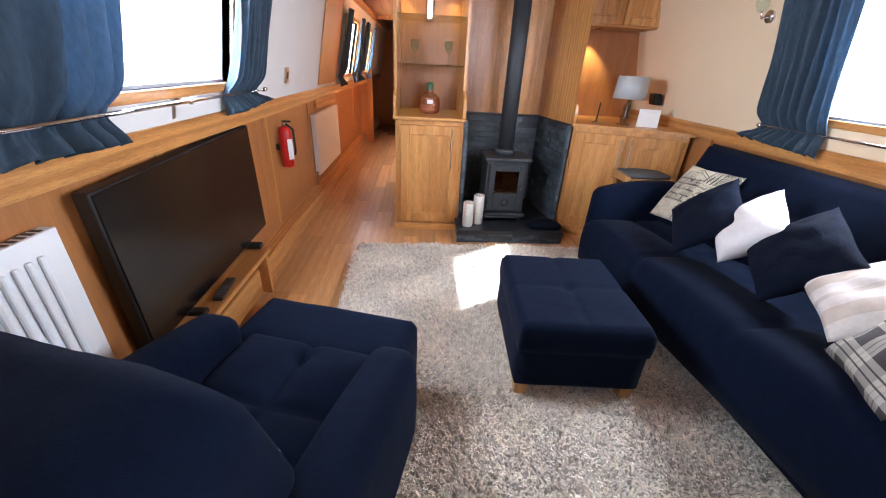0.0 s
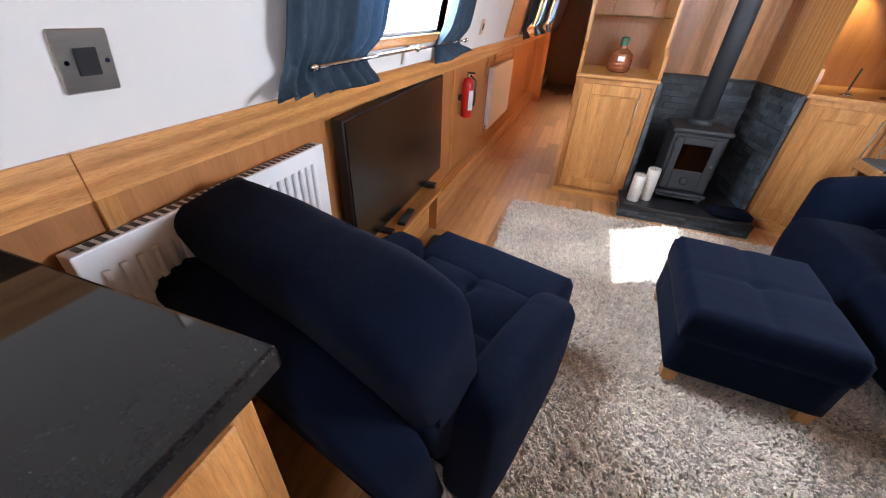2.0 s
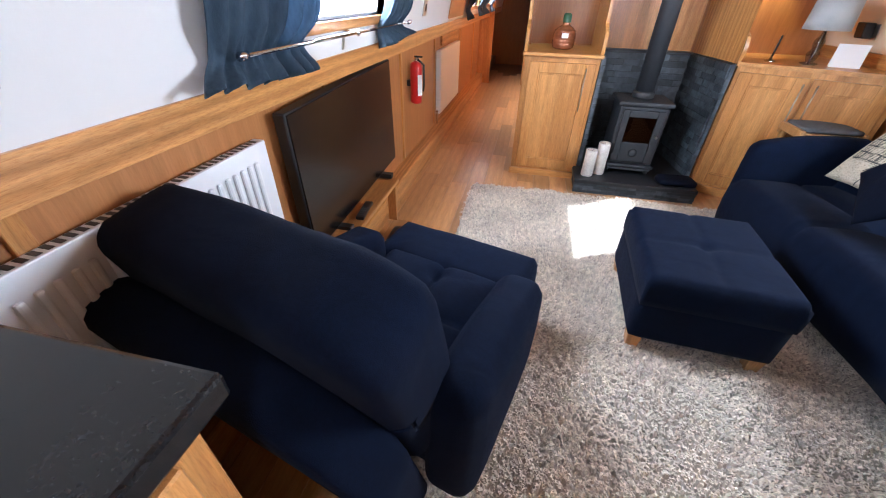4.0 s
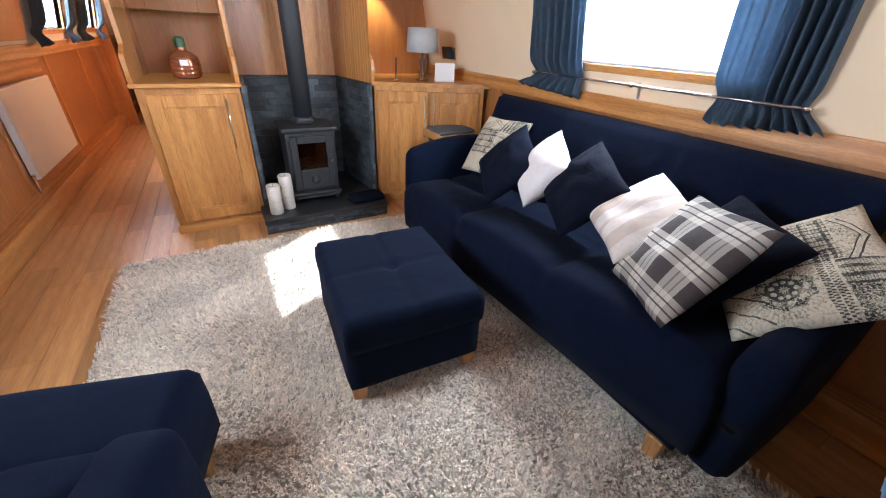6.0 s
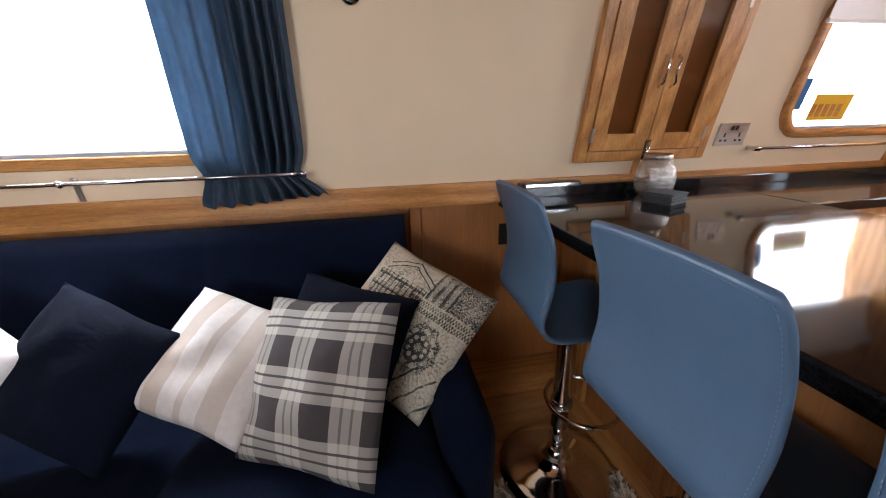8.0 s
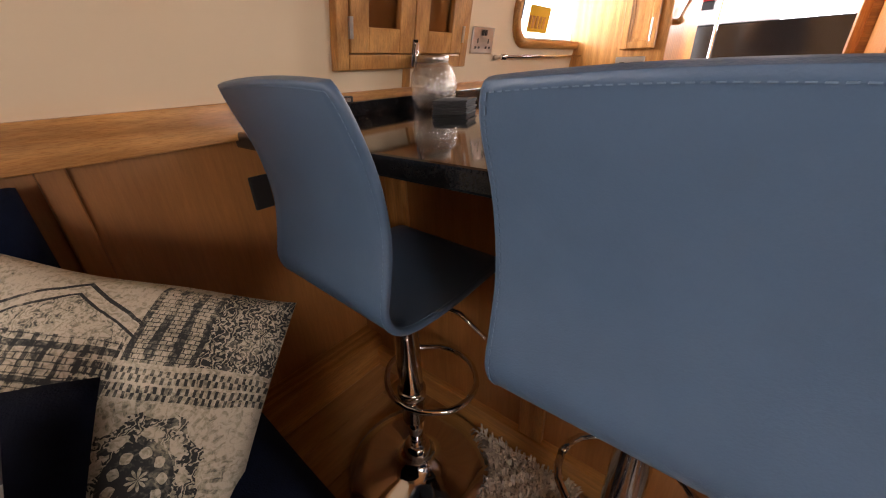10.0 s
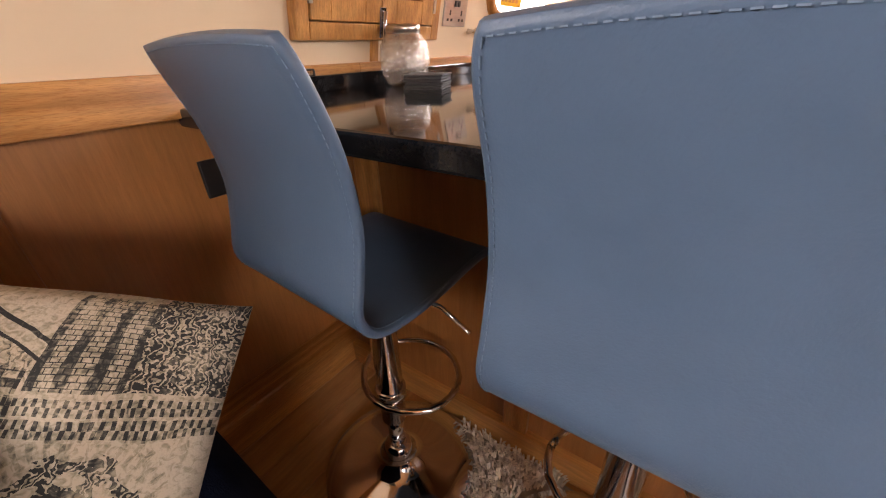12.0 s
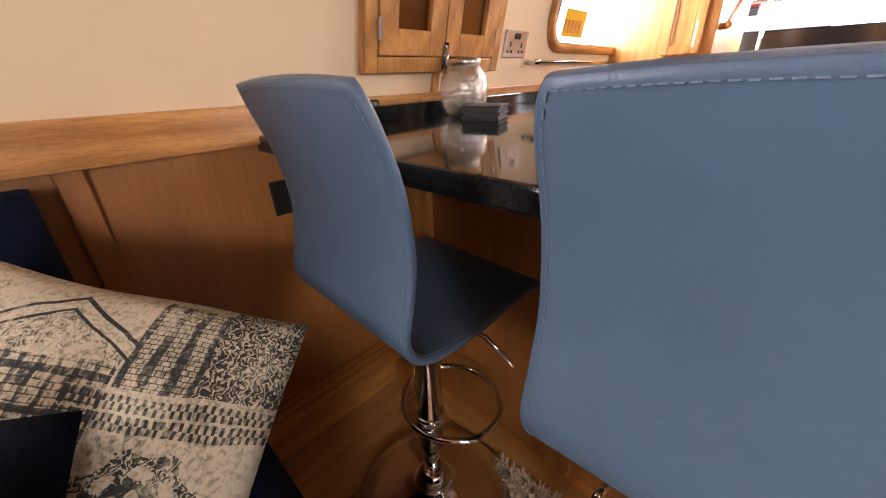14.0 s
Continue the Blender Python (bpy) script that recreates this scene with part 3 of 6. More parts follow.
# rear bulkhead with the companionway opening
for x0, x1, z0, z1 in ((-1.0, 0.80, -0.05, CEILING + 0.08), (1.63, 2.2, -0.05, CEILING + 0.08), (0.80, 1.63, -0.05, 0.94), (0.80, 1.63, 1.95, CEILING + 0.08)):
    structure("wall_rear", box(x0, x1, Y0 - 0.06, Y0, z0, z1), OAK_X, "oak rear bulkhead beside the companionway")
for x0, x1, z0, z1 in ((0.80, 0.84, 0.94, 1.95), (1.59, 1.63, 0.94, 1.95), (0.80, 1.63, 0.93, 0.965)):
    structure("door_frame", box(x0, x1, Y0 - 0.075, Y0 + 0.015, z0, z1, 0.004), OAK_Z, "oak frame of the rear doorway")


# ---- windows with their curtains ----
ALU = mat("pale_aluminium", (0.75, 0.76, 0.78), 0.45, 0.3, spread=0.03)

def window(name, side, y0, y1, z0, z1, label, rounded=False):
    ob = thing(name, Matrix(), label, "window", kind="structure")
    f = 0.035
    if rounded:
        # wooden liner with rounded corners
        bm = bmesh.new()
        r, n = 0.1, 6
        loops = []
        for grow, dep in ((0.0, -0.05), (0.0, 0.02), (f, 0.02), (f, -0.001)):
            ring = []
            for cy, cz, a0 in ((y1 - r, z1 - r, 0), (y0 + r, z1 - r, 90), (y0 + r, z0 + r, 180), (y1 - r, z0 + r, 270)):
                for k in range(n + 1):
                    a = radians(a0 + 90 * k / n)
                    ring.append(bm.verts.new((dep, cy + (r + grow) * math.cos(a), cz + (r + grow) * math.sin(a))))
            loops.append(ring)
        for a, b in zip(loops, loops[1:]):
            for k in range(len(a)):
                bm.faces.new((a[k], a[(k + 1) % len(a)], b[(k + 1) % len(a)], b[k]))
        bmesh.ops.recalc_face_normals(bm, faces=bm.faces)
        part("window_frame", on_wall(bm, side), OAK_Y, ob, smooth=True)
    else:
        for a, b, c, d in ((y0 - f, y0, z0 - f, z1 + f), (y1, y1 + f, z0 - f, z1 + f), (y0, y1, z0 - f, z0), (y0, y1, z1, z1 + f)):
            part("window_frame", on_wall(box(-0.05, 0.014, a, b, c, d, 0.003, 1), side), OAK_Y, ob)
    for a, b, c, d in ((y0, y0 + 0.012, z0, z1), (y1 - 0.012, y1, z0, z1), (y0 + 0.012, y1 - 0.012, z0, z0 + 0.012), (y0 + 0.012, y1 - 0.012, z1 - 0.012, z1)):
        part("glazing_bar", on_wall(box(-0.047, -0.03, a, b, c, d), side), ALU, ob, "aluminium glazing bar")
    p = part("pane", on_wall(box(-0.041, -0.037, y0 + 0.018, y1 - 0.018, z0 + 0.018, z1 - 0.018), side), PANE, ob)
    p.visible_shadow = False
    return ob


window("window_1", right, 1.02, 1.92, 1.12, 1.63, "cabin window in an oak surround with an aluminium frame")
window("window_2", right, -1.90, -1.08, 1.14, 1.62, "galley window with a rounded oak liner", True)
window("window_3", left, 1.10, 1.98, 1.15, 1.64, "cabin window in an oak surround with an aluminium frame")
# assumed port opening, never in view; goes with the galley fill lamp
window("window_4_unseen", left, -1.7, -0.8, 1.15, 1.64, "unseen galley window in an oak surround, added for its light")
window("window_5", left, 4.5, 5.2, 1.12, 1.64, "corridor window in an oak surround")
window("window_6", left, 5.8, 6.5, 1.12, 1.64, "corridor window in an oak surround")


def curtain(side, ya, yb, z0, z1, tie_z, pull, seed, outer=0, material=CURTAIN, label="blue gathered curtain held by a chrome tie rail", name="curtain"):
    """A pleated curtain with a gathered header, tucked behind the tie rail; its hem flares towards the outer side (+1 or -1 in y)."""
    rng = random.Random(seed)
    nu, nv = 110, 44
    bm = bmesh.new()
    grid = []
    ph = [rng.uniform(0, 6.28) for _ in range(6)]
    for j in range(nv + 1):
        v = j / nv
        z = z1 + (z0 - z1) * v
        drop = max(0.0, (z1 - z) / (z1 - tie_z))
        near = math.exp(-((z - tie_z) / 0.045) ** 2)
        low = max(0.0, (tie_z - z) / max(0.01, tie_z - z0))
        row = []
        for i in range(nu + 1):
            u = i / nu
            mid = (ya + yb) / 2 + pull * min(1, drop) ** 1.6
            y = mid + (u - 0.5) * (yb - ya) * (1 - 0.07 * near)
            side_u = u if outer > 0 else 1 - u
            gather = side_u ** 1.5 if outer else 0.5
            y += outer * gather * (0.065 * low ** 0.7 - 0.012 * near)
            folds = 8.5 * u + 0.55 * math.sin(4 * u + ph[0]) + 0.10 * math.sin(3.2 * v + ph[2]) * (1 + math.sin(5 * u + ph[4]))
            amp = (0.020 + 0.010 * math.sin(6 * u + ph[1])) * (0.55 + 0.6 * v)
            fine = 0.0045 * math.sin(2 * math.pi * (19 * u + 0.5 * math.sin(6 * u + ph[3]))) * (near + math.exp(-((z1 - z) / 0.05) ** 2))
            wave = math.sin(2 * math.pi * folds)
            d = 0.055 + amp * (1 - 0.5 * near) * (abs(wave) ** 0.7) * (1 if wave > 0 else -1) + fine
            d += 0.004 * math.sin(17 * u + 8 * v + ph[5]) - 0.030 * near + 0.022 * low * (0.5 + gather)
            head = 0.006 * math.sin(2 * math.pi * 15 * u + ph[3]) if j == 0 else 0
            hem = 0.010 * math.sin(2 * math.pi * folds) + (0.030 * gather if outer else 0) if j >= nv - 3 else 0
            row.append(bm.verts.new((d, y, z + head + hem * (1 - (nv - j) / 4))))
        grid.append(row)
    for a, b in zip(grid, grid[1:]):
        for i in range(nu):
            bm.faces.new((a[i], a[i + 1], b[i + 1], b[i]))
    bmesh.ops.solidify(bm, geom=bm.faces, thickness=0.003)
    ob = part(name, on_wall(bm, side), material, smooth=True)
    return tagged(ob, label, "curtain", "curtains")


curtain(right, 1.80, 2.19, 0.95, 1.715, 1.045, 0.01, 1, 1)
curtain(right, 0.82, 1.135, 0.955, 1.715, 1.045, 0.015, 2, -1)
curtain(left, 0.82, 1.28, 1.025, 1.72, 1.10, -0.04, 3, -1)
curtain(left, 1.97, 2.29, 1.025, 1.72, 1.10, -0.10, 4, 1)
curtain(left, 4.30, 4.52, 1.02, 1.70, 1.1, 0.0, 5)
curtain(left, 5.2, 5.36, 1.02, 1.70, 1.1, 0.0, 6)
curtain(left, 5.66, 5.82, 1.02, 1.70, 1.1, 0.0, 7)
curtain(left, 6.48, 6.62, 1.02, 1.70, 1.1, 0.0, 8)


def wall_rail(side, y0, y1, z, out, label, name="curtain_rail", stand=True):
    ob = thing(name, Matrix(), label, "rail", "rails on the cabin sides")
    part("rail", on_wall(rod([(out, y0, z), (out, y1, z)], 0.006, 8), side), CHROME, ob, smooth=True)
    for y in (y0, y1):
        part("finial", on_wall(rod([(out, y - 0.012, z), (out, y + 0.012, z)], [0.011, 0.011], 10), side), CHROME, ob, smooth=True)
    for y in ((y0 + y1) / 2,) if stand else (y0 + 0.01, y1 - 0.01):
        part("bracket", on_wall(rod([(0.0, y, z), (out * 0.5, y, z), (out, y, z)], [0.011, 0.006, 0.006], 10), side), CHROME, ob, smooth=True)
        part("boss", on_wall(rod([(out, y - 0.009, z), (out, y, z), (out, y + 0.009, z)], [0.008, 0.0125, 0.008], 12), side), CHROME, ob, smooth=True)
        if stand:
            part("back_strap", on_wall(box(0.0, 0.006, y - 0.008, y + 0.008, z - 0.062, z + 0.012, 0.002, 1), side), STEEL, ob)
    return ob


wall_rail(right, 0.845, 2.155, 1.050, 0.062, "chrome curtain tie rail across the window")
wall_rail(left, 0.875, 2.22, 1.108, 0.062, "chrome curtain tie rail across the window")
wall_rail(right, 0.78, 2.22, 1.69, 0.06, "chrome curtain rail above the window")
wall_rail(left, 0.80, 2.32, 1.70, 0.06, "chrome curtain rail above the window")
wall_rail(right, -2.06, -0.945, 1.07, 0.05, "chrome rail below the galley window", "towel_rail", False)


# ---- oak cabinet units by the stove ----
def door_on(parent, x, y, z, w, h, turn=0, handle_x=None, hz=None, rail=0.07):
    m = pose(x, y, z, 0, 0, turn)
    fr, mo, pn = panel_door(w, h, rail=rail)
    d = part("door", moved(fr, m), OAK_Z, parent)
    part("panel", moved(pn, m), OAK_Z, d)
    part("moulding", moved(mo, m), OAK_Z, d)
    if handle_x is not None:
        part("handle", moved(bar_handle(handle_x, hz[0], hz[1]), m), STEEL, d, "brushed steel bar handle", True)
    return d


cab = thing("display_cabinet", pose(0, 0, 0), "tall honey oak display cabinet with a panelled door and open shelves", "cabinet")
part("body", box(-0.075, 0.445, 3.045, 3.64, 0.0, 0.895, 0.003, 1), OAK_Z, cab)
part("plinth", box(-0.087, 0.452, 3.02, 3.08, 0.0, 0.05, 0.004), OAK_X, cab)
part("worktop", box(-0.092, 0.458, 3.005, 3.64, 0.885, 0.91, 0.008), OAK_X, cab)
door_on(cab, -0.035, 3.022, 0.075, 0.455, 0.775, 0, 0.39, (0.46, 0.75))
part("back_panel", box(-0.065, 0.43, 3.62, 3.645, 0.91, CEILING), PLY, cab)


def scroll_side(x, y0, y1, yn):
    """A side board with a curved step in its front edge."""
    pts = [(y1, 0.91), (y0, 0.91)]
    for k in range(9):
        a = k / 8
        pts.append((y0 - 0.012 * math.sin(math.pi * a), 0.91 + 0.13 * a))
    for k in range(1, 9):
        a = k / 8
        pts.append((y0 + (yn - y0) * (0.5 - 0.5 * math.cos(math.pi * a)), 1.04 + 0.06 * a))
    pts += [(yn, CEILING), (y1, CEILING)]
    bm = bmesh.new()
    f = [[bm.verts.new((x + s, y, z)) for y, z in pts] for s in (-0.011, 0.011)]
    bm.faces.new(f[0])
    bm.faces.new(f[1][::-1])
    for k in range(len(pts)):
        bm.faces.new((f[0][k], f[0][(k + 1) % len(pts)], f[1][(k + 1) % len(pts)], f[1][k]))
    bmesh.ops.recalc_face_normals(bm, faces=bm.faces)
    return bm


part("side_board", scroll_side(-0.075, 3.02, 3.645, 3.12), OAK_Z, cab)
part("side_board", scroll_side(0.440, 3.02, 3.645, 3.12), OAK_Z, cab)
for z in (1.262, 1.575):
    part("shelf", box(-0.063, 0.428, 3.18, 3.62, z - 0.008, z, 0.001, 1), SHELF_GLASS, cab, "green-edged glass shelf")
part("pelmet", box(-0.063, 0.429, 3.13, 3.155, 1.80, CEILING), OAK_X, cab)

lamp_strip = thing("cabinet_light", pose(0.175, 3.60, 1.66), "small lit wall lamp at the back of the display shelves", "light")
part("backplate", box(-0.03, 0.03, 0.0, 0.012, -0.09, 0.09, 0.004), CHROME, lamp_strip)
part("tube", rod([(0, -0.02, -0.07), (0, -0.02, 0.09)], 0.017, 16), LAMP_WARM, lamp_strip, "glowing warm tube", True)


def pendant(x, y, z, power, name="shelf_glow", aim=(0, 0.25, -1)):
    ob = new(name, bpy.data.lights.new(name, "SPOT"))
    ob.data.energy, ob.data.spot_size, ob.data.spot_blend, ob.data.color = power, radians(75), 0.6, (1.0, 0.80, 0.34)
    ob.data.shadow_soft_size = 0.015
    ob.matrix_world = look((x, y, z), (x + aim[0], y + aim[1], z + aim[2]))


# small turned bottle on the cabinet
bottle = thing("decanter", pose(0.185, 3.28, 0.912), "round amber glass bottle with a green cap", "bottle")
prof = [(0.052, 0.0), (0.066, 0.01), (0.071, 0.04), (0.072, 0.09), (0.066, 0.13), (0.045, 0.155), (0.024, 0.168), (0.021, 0.2)]
prof = [(r * 1.14, z * 0.9) for r, z in prof]
ridged = []
for k in range(33):
    z = 0.18 * k / 32
    lo = max(i for i in range(len(prof) - 1) if prof[i][1] <= z + 1e-6)
    (ra, za), (rb, zb) = prof[lo], prof[lo + 1]
    ridged.append((ra + (rb - ra) * (z - za) / (zb - za) + (0.0022 * math.sin(k * 1.57) if 0.02 < z < 0.13 else 0), z))
dec = turned(ridged, 28)
part("body", dec, AMBER, bottle, smooth=True)
part("cap", turned([(0.027, 0.168), (0.029, 0.172), (0.029, 0.215), (0.019, 0.225)], 16), GREEN, bottle, "green cap")
part("label", box(-0.022, 0.022, -0.0865, -0.081, 0.075, 0.105), LABEL, bottle, "small white label")

for x in (0.06, 0.325):
    g = thing("wine_glass", pose(x, 3.4, 1.263), "clear stemmed wine glass on the glass shelf", "glass", "glasses on the shelf")
    part("bowl", turned([(0.005, 0.075), (0.026, 0.095), (0.034, 0.12), (0.03, 0.165), (0.028, 0.165), (0.03, 0.12), (0.02, 0.1)], 20), SHELF_GLASS, g, smooth=True)
    part("stem", turned([(0.032, 0.0), (0.03, 0.003), (0.004, 0.01), (0.004, 0.075)], 16), SHELF_GLASS, g, smooth=True)

# corner cabinet on the other side, its front set at an angle
ANG = math.degrees(math.atan2(2.74 - 3.05, 2.05 - 1.30))
rc = thing("corner_cabinet", pose(0, 0, 0), "honey oak corner cabinet with two panelled doors", "cabinet")


def prism(pts, z0, z1):
    bm = bmesh.new()
    a = [bm.verts.new((x, y, z0)) for x, y in pts]
    b = [bm.verts.new((x, y, z1)) for x, y in pts]
    bm.faces.new(a[::-1])
    bm.faces.new(b)
    for k in range(len(pts)):
        bm.faces.new((a[k], a[(k + 1) % len(pts)], b[(k + 1) % len(pts)], b[k]))
    bmesh.ops.recalc_face_normals(bm, faces=bm.faces)
    return bm


part("body", prism([(1.31, 3.075), (2.06, 2.765), (2.06, 3.64), (1.31, 3.64)], 0.0, 0.885), OAK_Z, rc)
part("worktop", prism([(1.285, 3.04), (2.075, 2.715), (2.075, 3.645), (1.285, 3.645)], 0.885, 0.91), OAK_X, rc)
part("plinth", prism([(1.30, 3.06), (2.06, 2.745), (2.06, 2.80), (1.30, 3.10)], 0.0, 0.06), OAK_X, rc)
mrc = pose(1.325, 3.052, 0, 0, 0, ANG)
for x, w, hx in ((0.0, 0.375, 0.345), (0.385, 0.375, 0.03)):
    o = mrc @ Vector((x, 0, 0.08))
    door_on(rc, o.x, o.y, o.z, w, 0.77, ANG, hx, (0.45, 0.74), 0.075)
part("side_board", scroll_side(1.295, 3.05, 3.645, 3.14), OAK_Z, rc)
part("back_panel", box(1.31, 2.0, 3.615, 3.64, 0.91, 1.58), PLY, rc)

uc = thing("wall_cupboard", pose(0, 0, 0), "honey oak overhead cupboard with panelled doors", "cabinet")
part("body", box(1.308, 1.99, 3.36, 3.64, 1.585, CEILING, 0.003, 1), OAK_X, uc)
door_on(uc, 1.33, 3.338, 1.60, 0.31, 0.30, 0, None, None, 0.055)
door_on(uc, 1.65, 3.338, 1.60, 0.31, 0.30, 0, None, None, 0.055)
dl = thing("downlight", pose(1.52, 3.47, 1.58), "small chrome downlight under the overhead cupboard", "light")
part("ring", turned([(0.03, -0.002), (0.032, -0.008), (0.022, -0.01), (0.02, 0.004)], 20), CHROME, dl, smooth=True)
part("lens", turned([(0.02, -0.006), (0.02, -0.004)], 20), LAMP_WARM, dl, "glowing lens")
pendant(1.52, 3.47, 1.562, 9, "downlight_beam", (0, 0.33, -1))
pendant(-0.02, 3.54, 1.80, 3, "shelf_beam", (0.05, 0.1, -1))
pendant(0.37, 3.54, 1.80, 3, "shelf_beam", (-0.05, 0.1, -1))

# table lamp, card, pen on the corner cabinet
tl = thing("table_lamp", pose(1.70, 3.08, 0.91), "table lamp with a stacked glass base and a grey drum shade", "lamp")
part("base", turned([(0.045, 0.0), (0.048, 0.008), (0.02, 0.014), (0.03, 0.04), (0.034, 0.06), (0.02, 0.085), (0.028, 0.115), (0.028, 0.13), (0.012, 0.16), (0.008, 0.2)], 24), glass("lamp_glass", (0.75, 0.78, 0.78), 0.02), tl, "clear stacked glass base", True)
part("stem", rod([(0, 0, 0.0), (0, 0, 0.3)], 0.005, 8), CHROME, tl)
part("shade", turned([(0.118, 0.19), (0.108, 0.345), (0.105, 0.345), (0.115, 0.19)], 40), SHADE, tl, "grey fabric drum shade", True)
card = thing("greeting_card", pose(1.84, 2.98, 0.911, 0, 0, ANG + 8), "plain white folded card standing on the cabinet", "card")
part("front", moved(box(-0.075, 0.075, 0, 0.002, 0, 0.125), pose(0, 0, 0, -6)), PAPER, card)
part("back", moved(box(-0.075, 0.075, 0.02, 0.022, 0, 0.124), pose(0, 0.0, 0, 6)), PAPER, card)
pen = thing("desk_pen", pose(1.50, 3.12, 0.911), "black pen standing in a small chrome holder", "pen")
part("holder", turned([(0.03, 0), (0.03, 0.006), (0.008, 0.012), (0.007, 0.03)], 16), CHROME, pen, smooth=True)
part("barrel", rod([(0, 0, 0.02), (0.006, 0, 0.15)], 0.006, 8), BLACK, pen)
plug = thing("plug_socket", pose(0, 0, 0), "wall socket with a black plug adapter", "socket")
part("plate", on_wall(box(0.0, 0.006, 3.16, 3.30, 1.05, 1.135, 0.002, 1), right), STEEL, plug)
part("plug", on_wall(box(0.006, 0.065, 3.19, 3.27, 1.055, 1.14, 0.008), right), BLACK, plug, "black plug")

# ---- stove in its slate alcove ----
hearth = thing("hearth", pose(0, 0, 0), "dark slab hearth with a split slate front", "hearth")
part("slab", box(0.415, 1.275, 2.775, 3.62, 0.075, 0.105, 0.004), HEARTH, hearth)
part("core", box(0.43, 1.262, 2.80, 3.60, 0.0, 0.075), IRON, hearth)
rng = random.Random(5)
for row in range(4):
    x = 0.42 - rng.uniform(0, 0.05)
    while x < 1.268:
        w = rng.uniform(0.05, 0.16)
        a, b = max(x, 0.42), min(x + w, 1.272)
        if b - a > 0.01:
            part("slate_piece", box(a, b - 0.0015, 2.786 - rng.uniform(0, 0.008), 2.802, 0.001 + row * 0.0185, 0.018 + row * 0.0185), SLATE, hearth)
        x += w

alcove = thing("slate_surround", pose(0, 0, 0), "alcove lining of dark split slate strips around the stove", "surround")
part("back_slab", box(0.475, 1.27, 3.60, 3.655, 0.105, 0.875), HEARTH, alcove)
part("side_slab", prism([(0.452, 3.05), (0.478, 3.05), (0.50, 3.60), (0.452, 3.60)], 0.105, 0.895), HEARTH, alcove)
part("side_slab", prism([(1.262, 3.04), (1.284, 3.04), (1.284, 3.60), (1.19, 3.60)], 0.105, 0.895), HEARTH, alcove)
part("cap", box(0.452, 1.28, 3.58, 3.66, 0.875, 0.897, 0.003, 1), HEARTH, alcove)


def slate_run(p, q, z0, z1, n_rows, seed, out):
    rg = random.Random(seed)
    p, q = Vector(p), Vector(q)
    d = (q - p)
    length = d.length
    d.normalize()
    ang = math.degrees(math.atan2(d.y, d.x))
    h = (z1 - z0) / n_rows
    for r in range(n_rows):
        x = -rg.uniform(0, 0.06)
        while x < length:
            w = rg.uniform(0.05, 0.2)
            a, b = max(0, x), min(length, x + w)
            if b - a > 0.012:
                t = out + rg.uniform(0, 0.010)
                bm = box(a, b - 0.0015, -t, 0.001, z0 + r * h, z0 + (r + 1) * h - 0.0015)
                part("slate_piece", moved(bm, pose(p.x, p.y, 0, 0, 0, ang)), SLATE, alcove)
            x += w


slate_run((0.48, 3.599, 0), (1.2, 3.599, 0), 0.108, 0.875, 17, 11, 0.004)
slate_run((1.188, 3.597, 0), (1.260, 3.045, 0), 0.108, 0.89, 18, 12, 0.004)
slate_run((1.258, 3.042, 0), (1.284, 3.042, 0), 0.108, 0.89, 18, 13, 0.003)
slate_run((0.45, 3.05, 0), (0.48, 3.05, 0), 0.108, 0.89, 18, 14, 0.003)

part_wood = structure("trim_alcove_panel", prism([(1.19, 3.60), (1.284, 3.06), (1.284, 3.66), (1.19, 3.66)], 0.897, CEILING), OAK_Z, "angled oak board beside the flue")

stove = thing("wood_stove", pose(0.812, 3.13, 0.105), "small black cast iron wood stove with a glazed door", "stove")
part("body", box(-0.165, 0.165, -0.13, 0.15, 0.075, 0.50, 0.012), IRON, stove)
part("top_plate", box(-0.185, 0.185, -0.155, 0.165, 0.50, 0.53, 0.01), IRON, stove)
part("base_plate", box(-0.18, 0.18, -0.15, 0.16, 0.045, 0.075, 0.008), IRON, stove)
for x in (-0.14, 0.14):
    for y in (-0.11, 0.12):
        part("leg", rod([(x, y, 0.05), (x * 1.06, y, 0.0)], [0.022, 0.016], 10), IRON, stove)
dbm = bmesh.new()
box(-0.14, -0.095, -0.152, -0.13, 0.10, 0.475, 0.006, 2, dbm)
box(0.095, 0.14, -0.152, -0.13, 0.10, 0.475, 0.006, 2, dbm)
box(-0.095, 0.095, -0.152, -0.13, 0.425, 0.475, 0.006, 2, dbm)
box(-0.095, 0.095, -0.152, -0.13, 0.10, 0.245, 0.006, 2, dbm)
sd = part("door", dbm, IRON, stove)
part("glass", box(-0.097, 0.097, -0.143, -0.139, 0.243, 0.427), glass("stove_glass", (0.55, 0.42, 0.32), 0.05), sd, "sooty door glass")
part("air_wheel", moved(turned([(0.03, 0), (0.032, 0.004), (0.02, 0.012), (0.008, 0.014)], 24), pose(0, -0.152, 0.17, 90)), IRON, sd, smooth=True)
part("knob", rod([(0.12, -0.152, 0.30), (0.12, -0.18, 0.30)], 0.009, 12), STEEL, sd)
for z in (0.14, 0.43):
    part("hinge", rod([(-0.143, -0.15, z - 0.02), (-0.143, -0.15, z + 0.02)], 0.008, 10), IRON, sd)
part("firebox", box(-0.09, 0.09, -0.1385, -0.134, 0.25, 0.42), FIREBOX, stove, "sooty firebrick behind the glass")
part("ash_lip", box(-0.15, 0.15, -0.185, -0.13, 0.045, 0.06, 0.004), IRON, stove)
fl = thing("flue_pipe", pose(0.812, 3.16, 0), "straight matt black flue pipe rising to the ceiling", "flue")
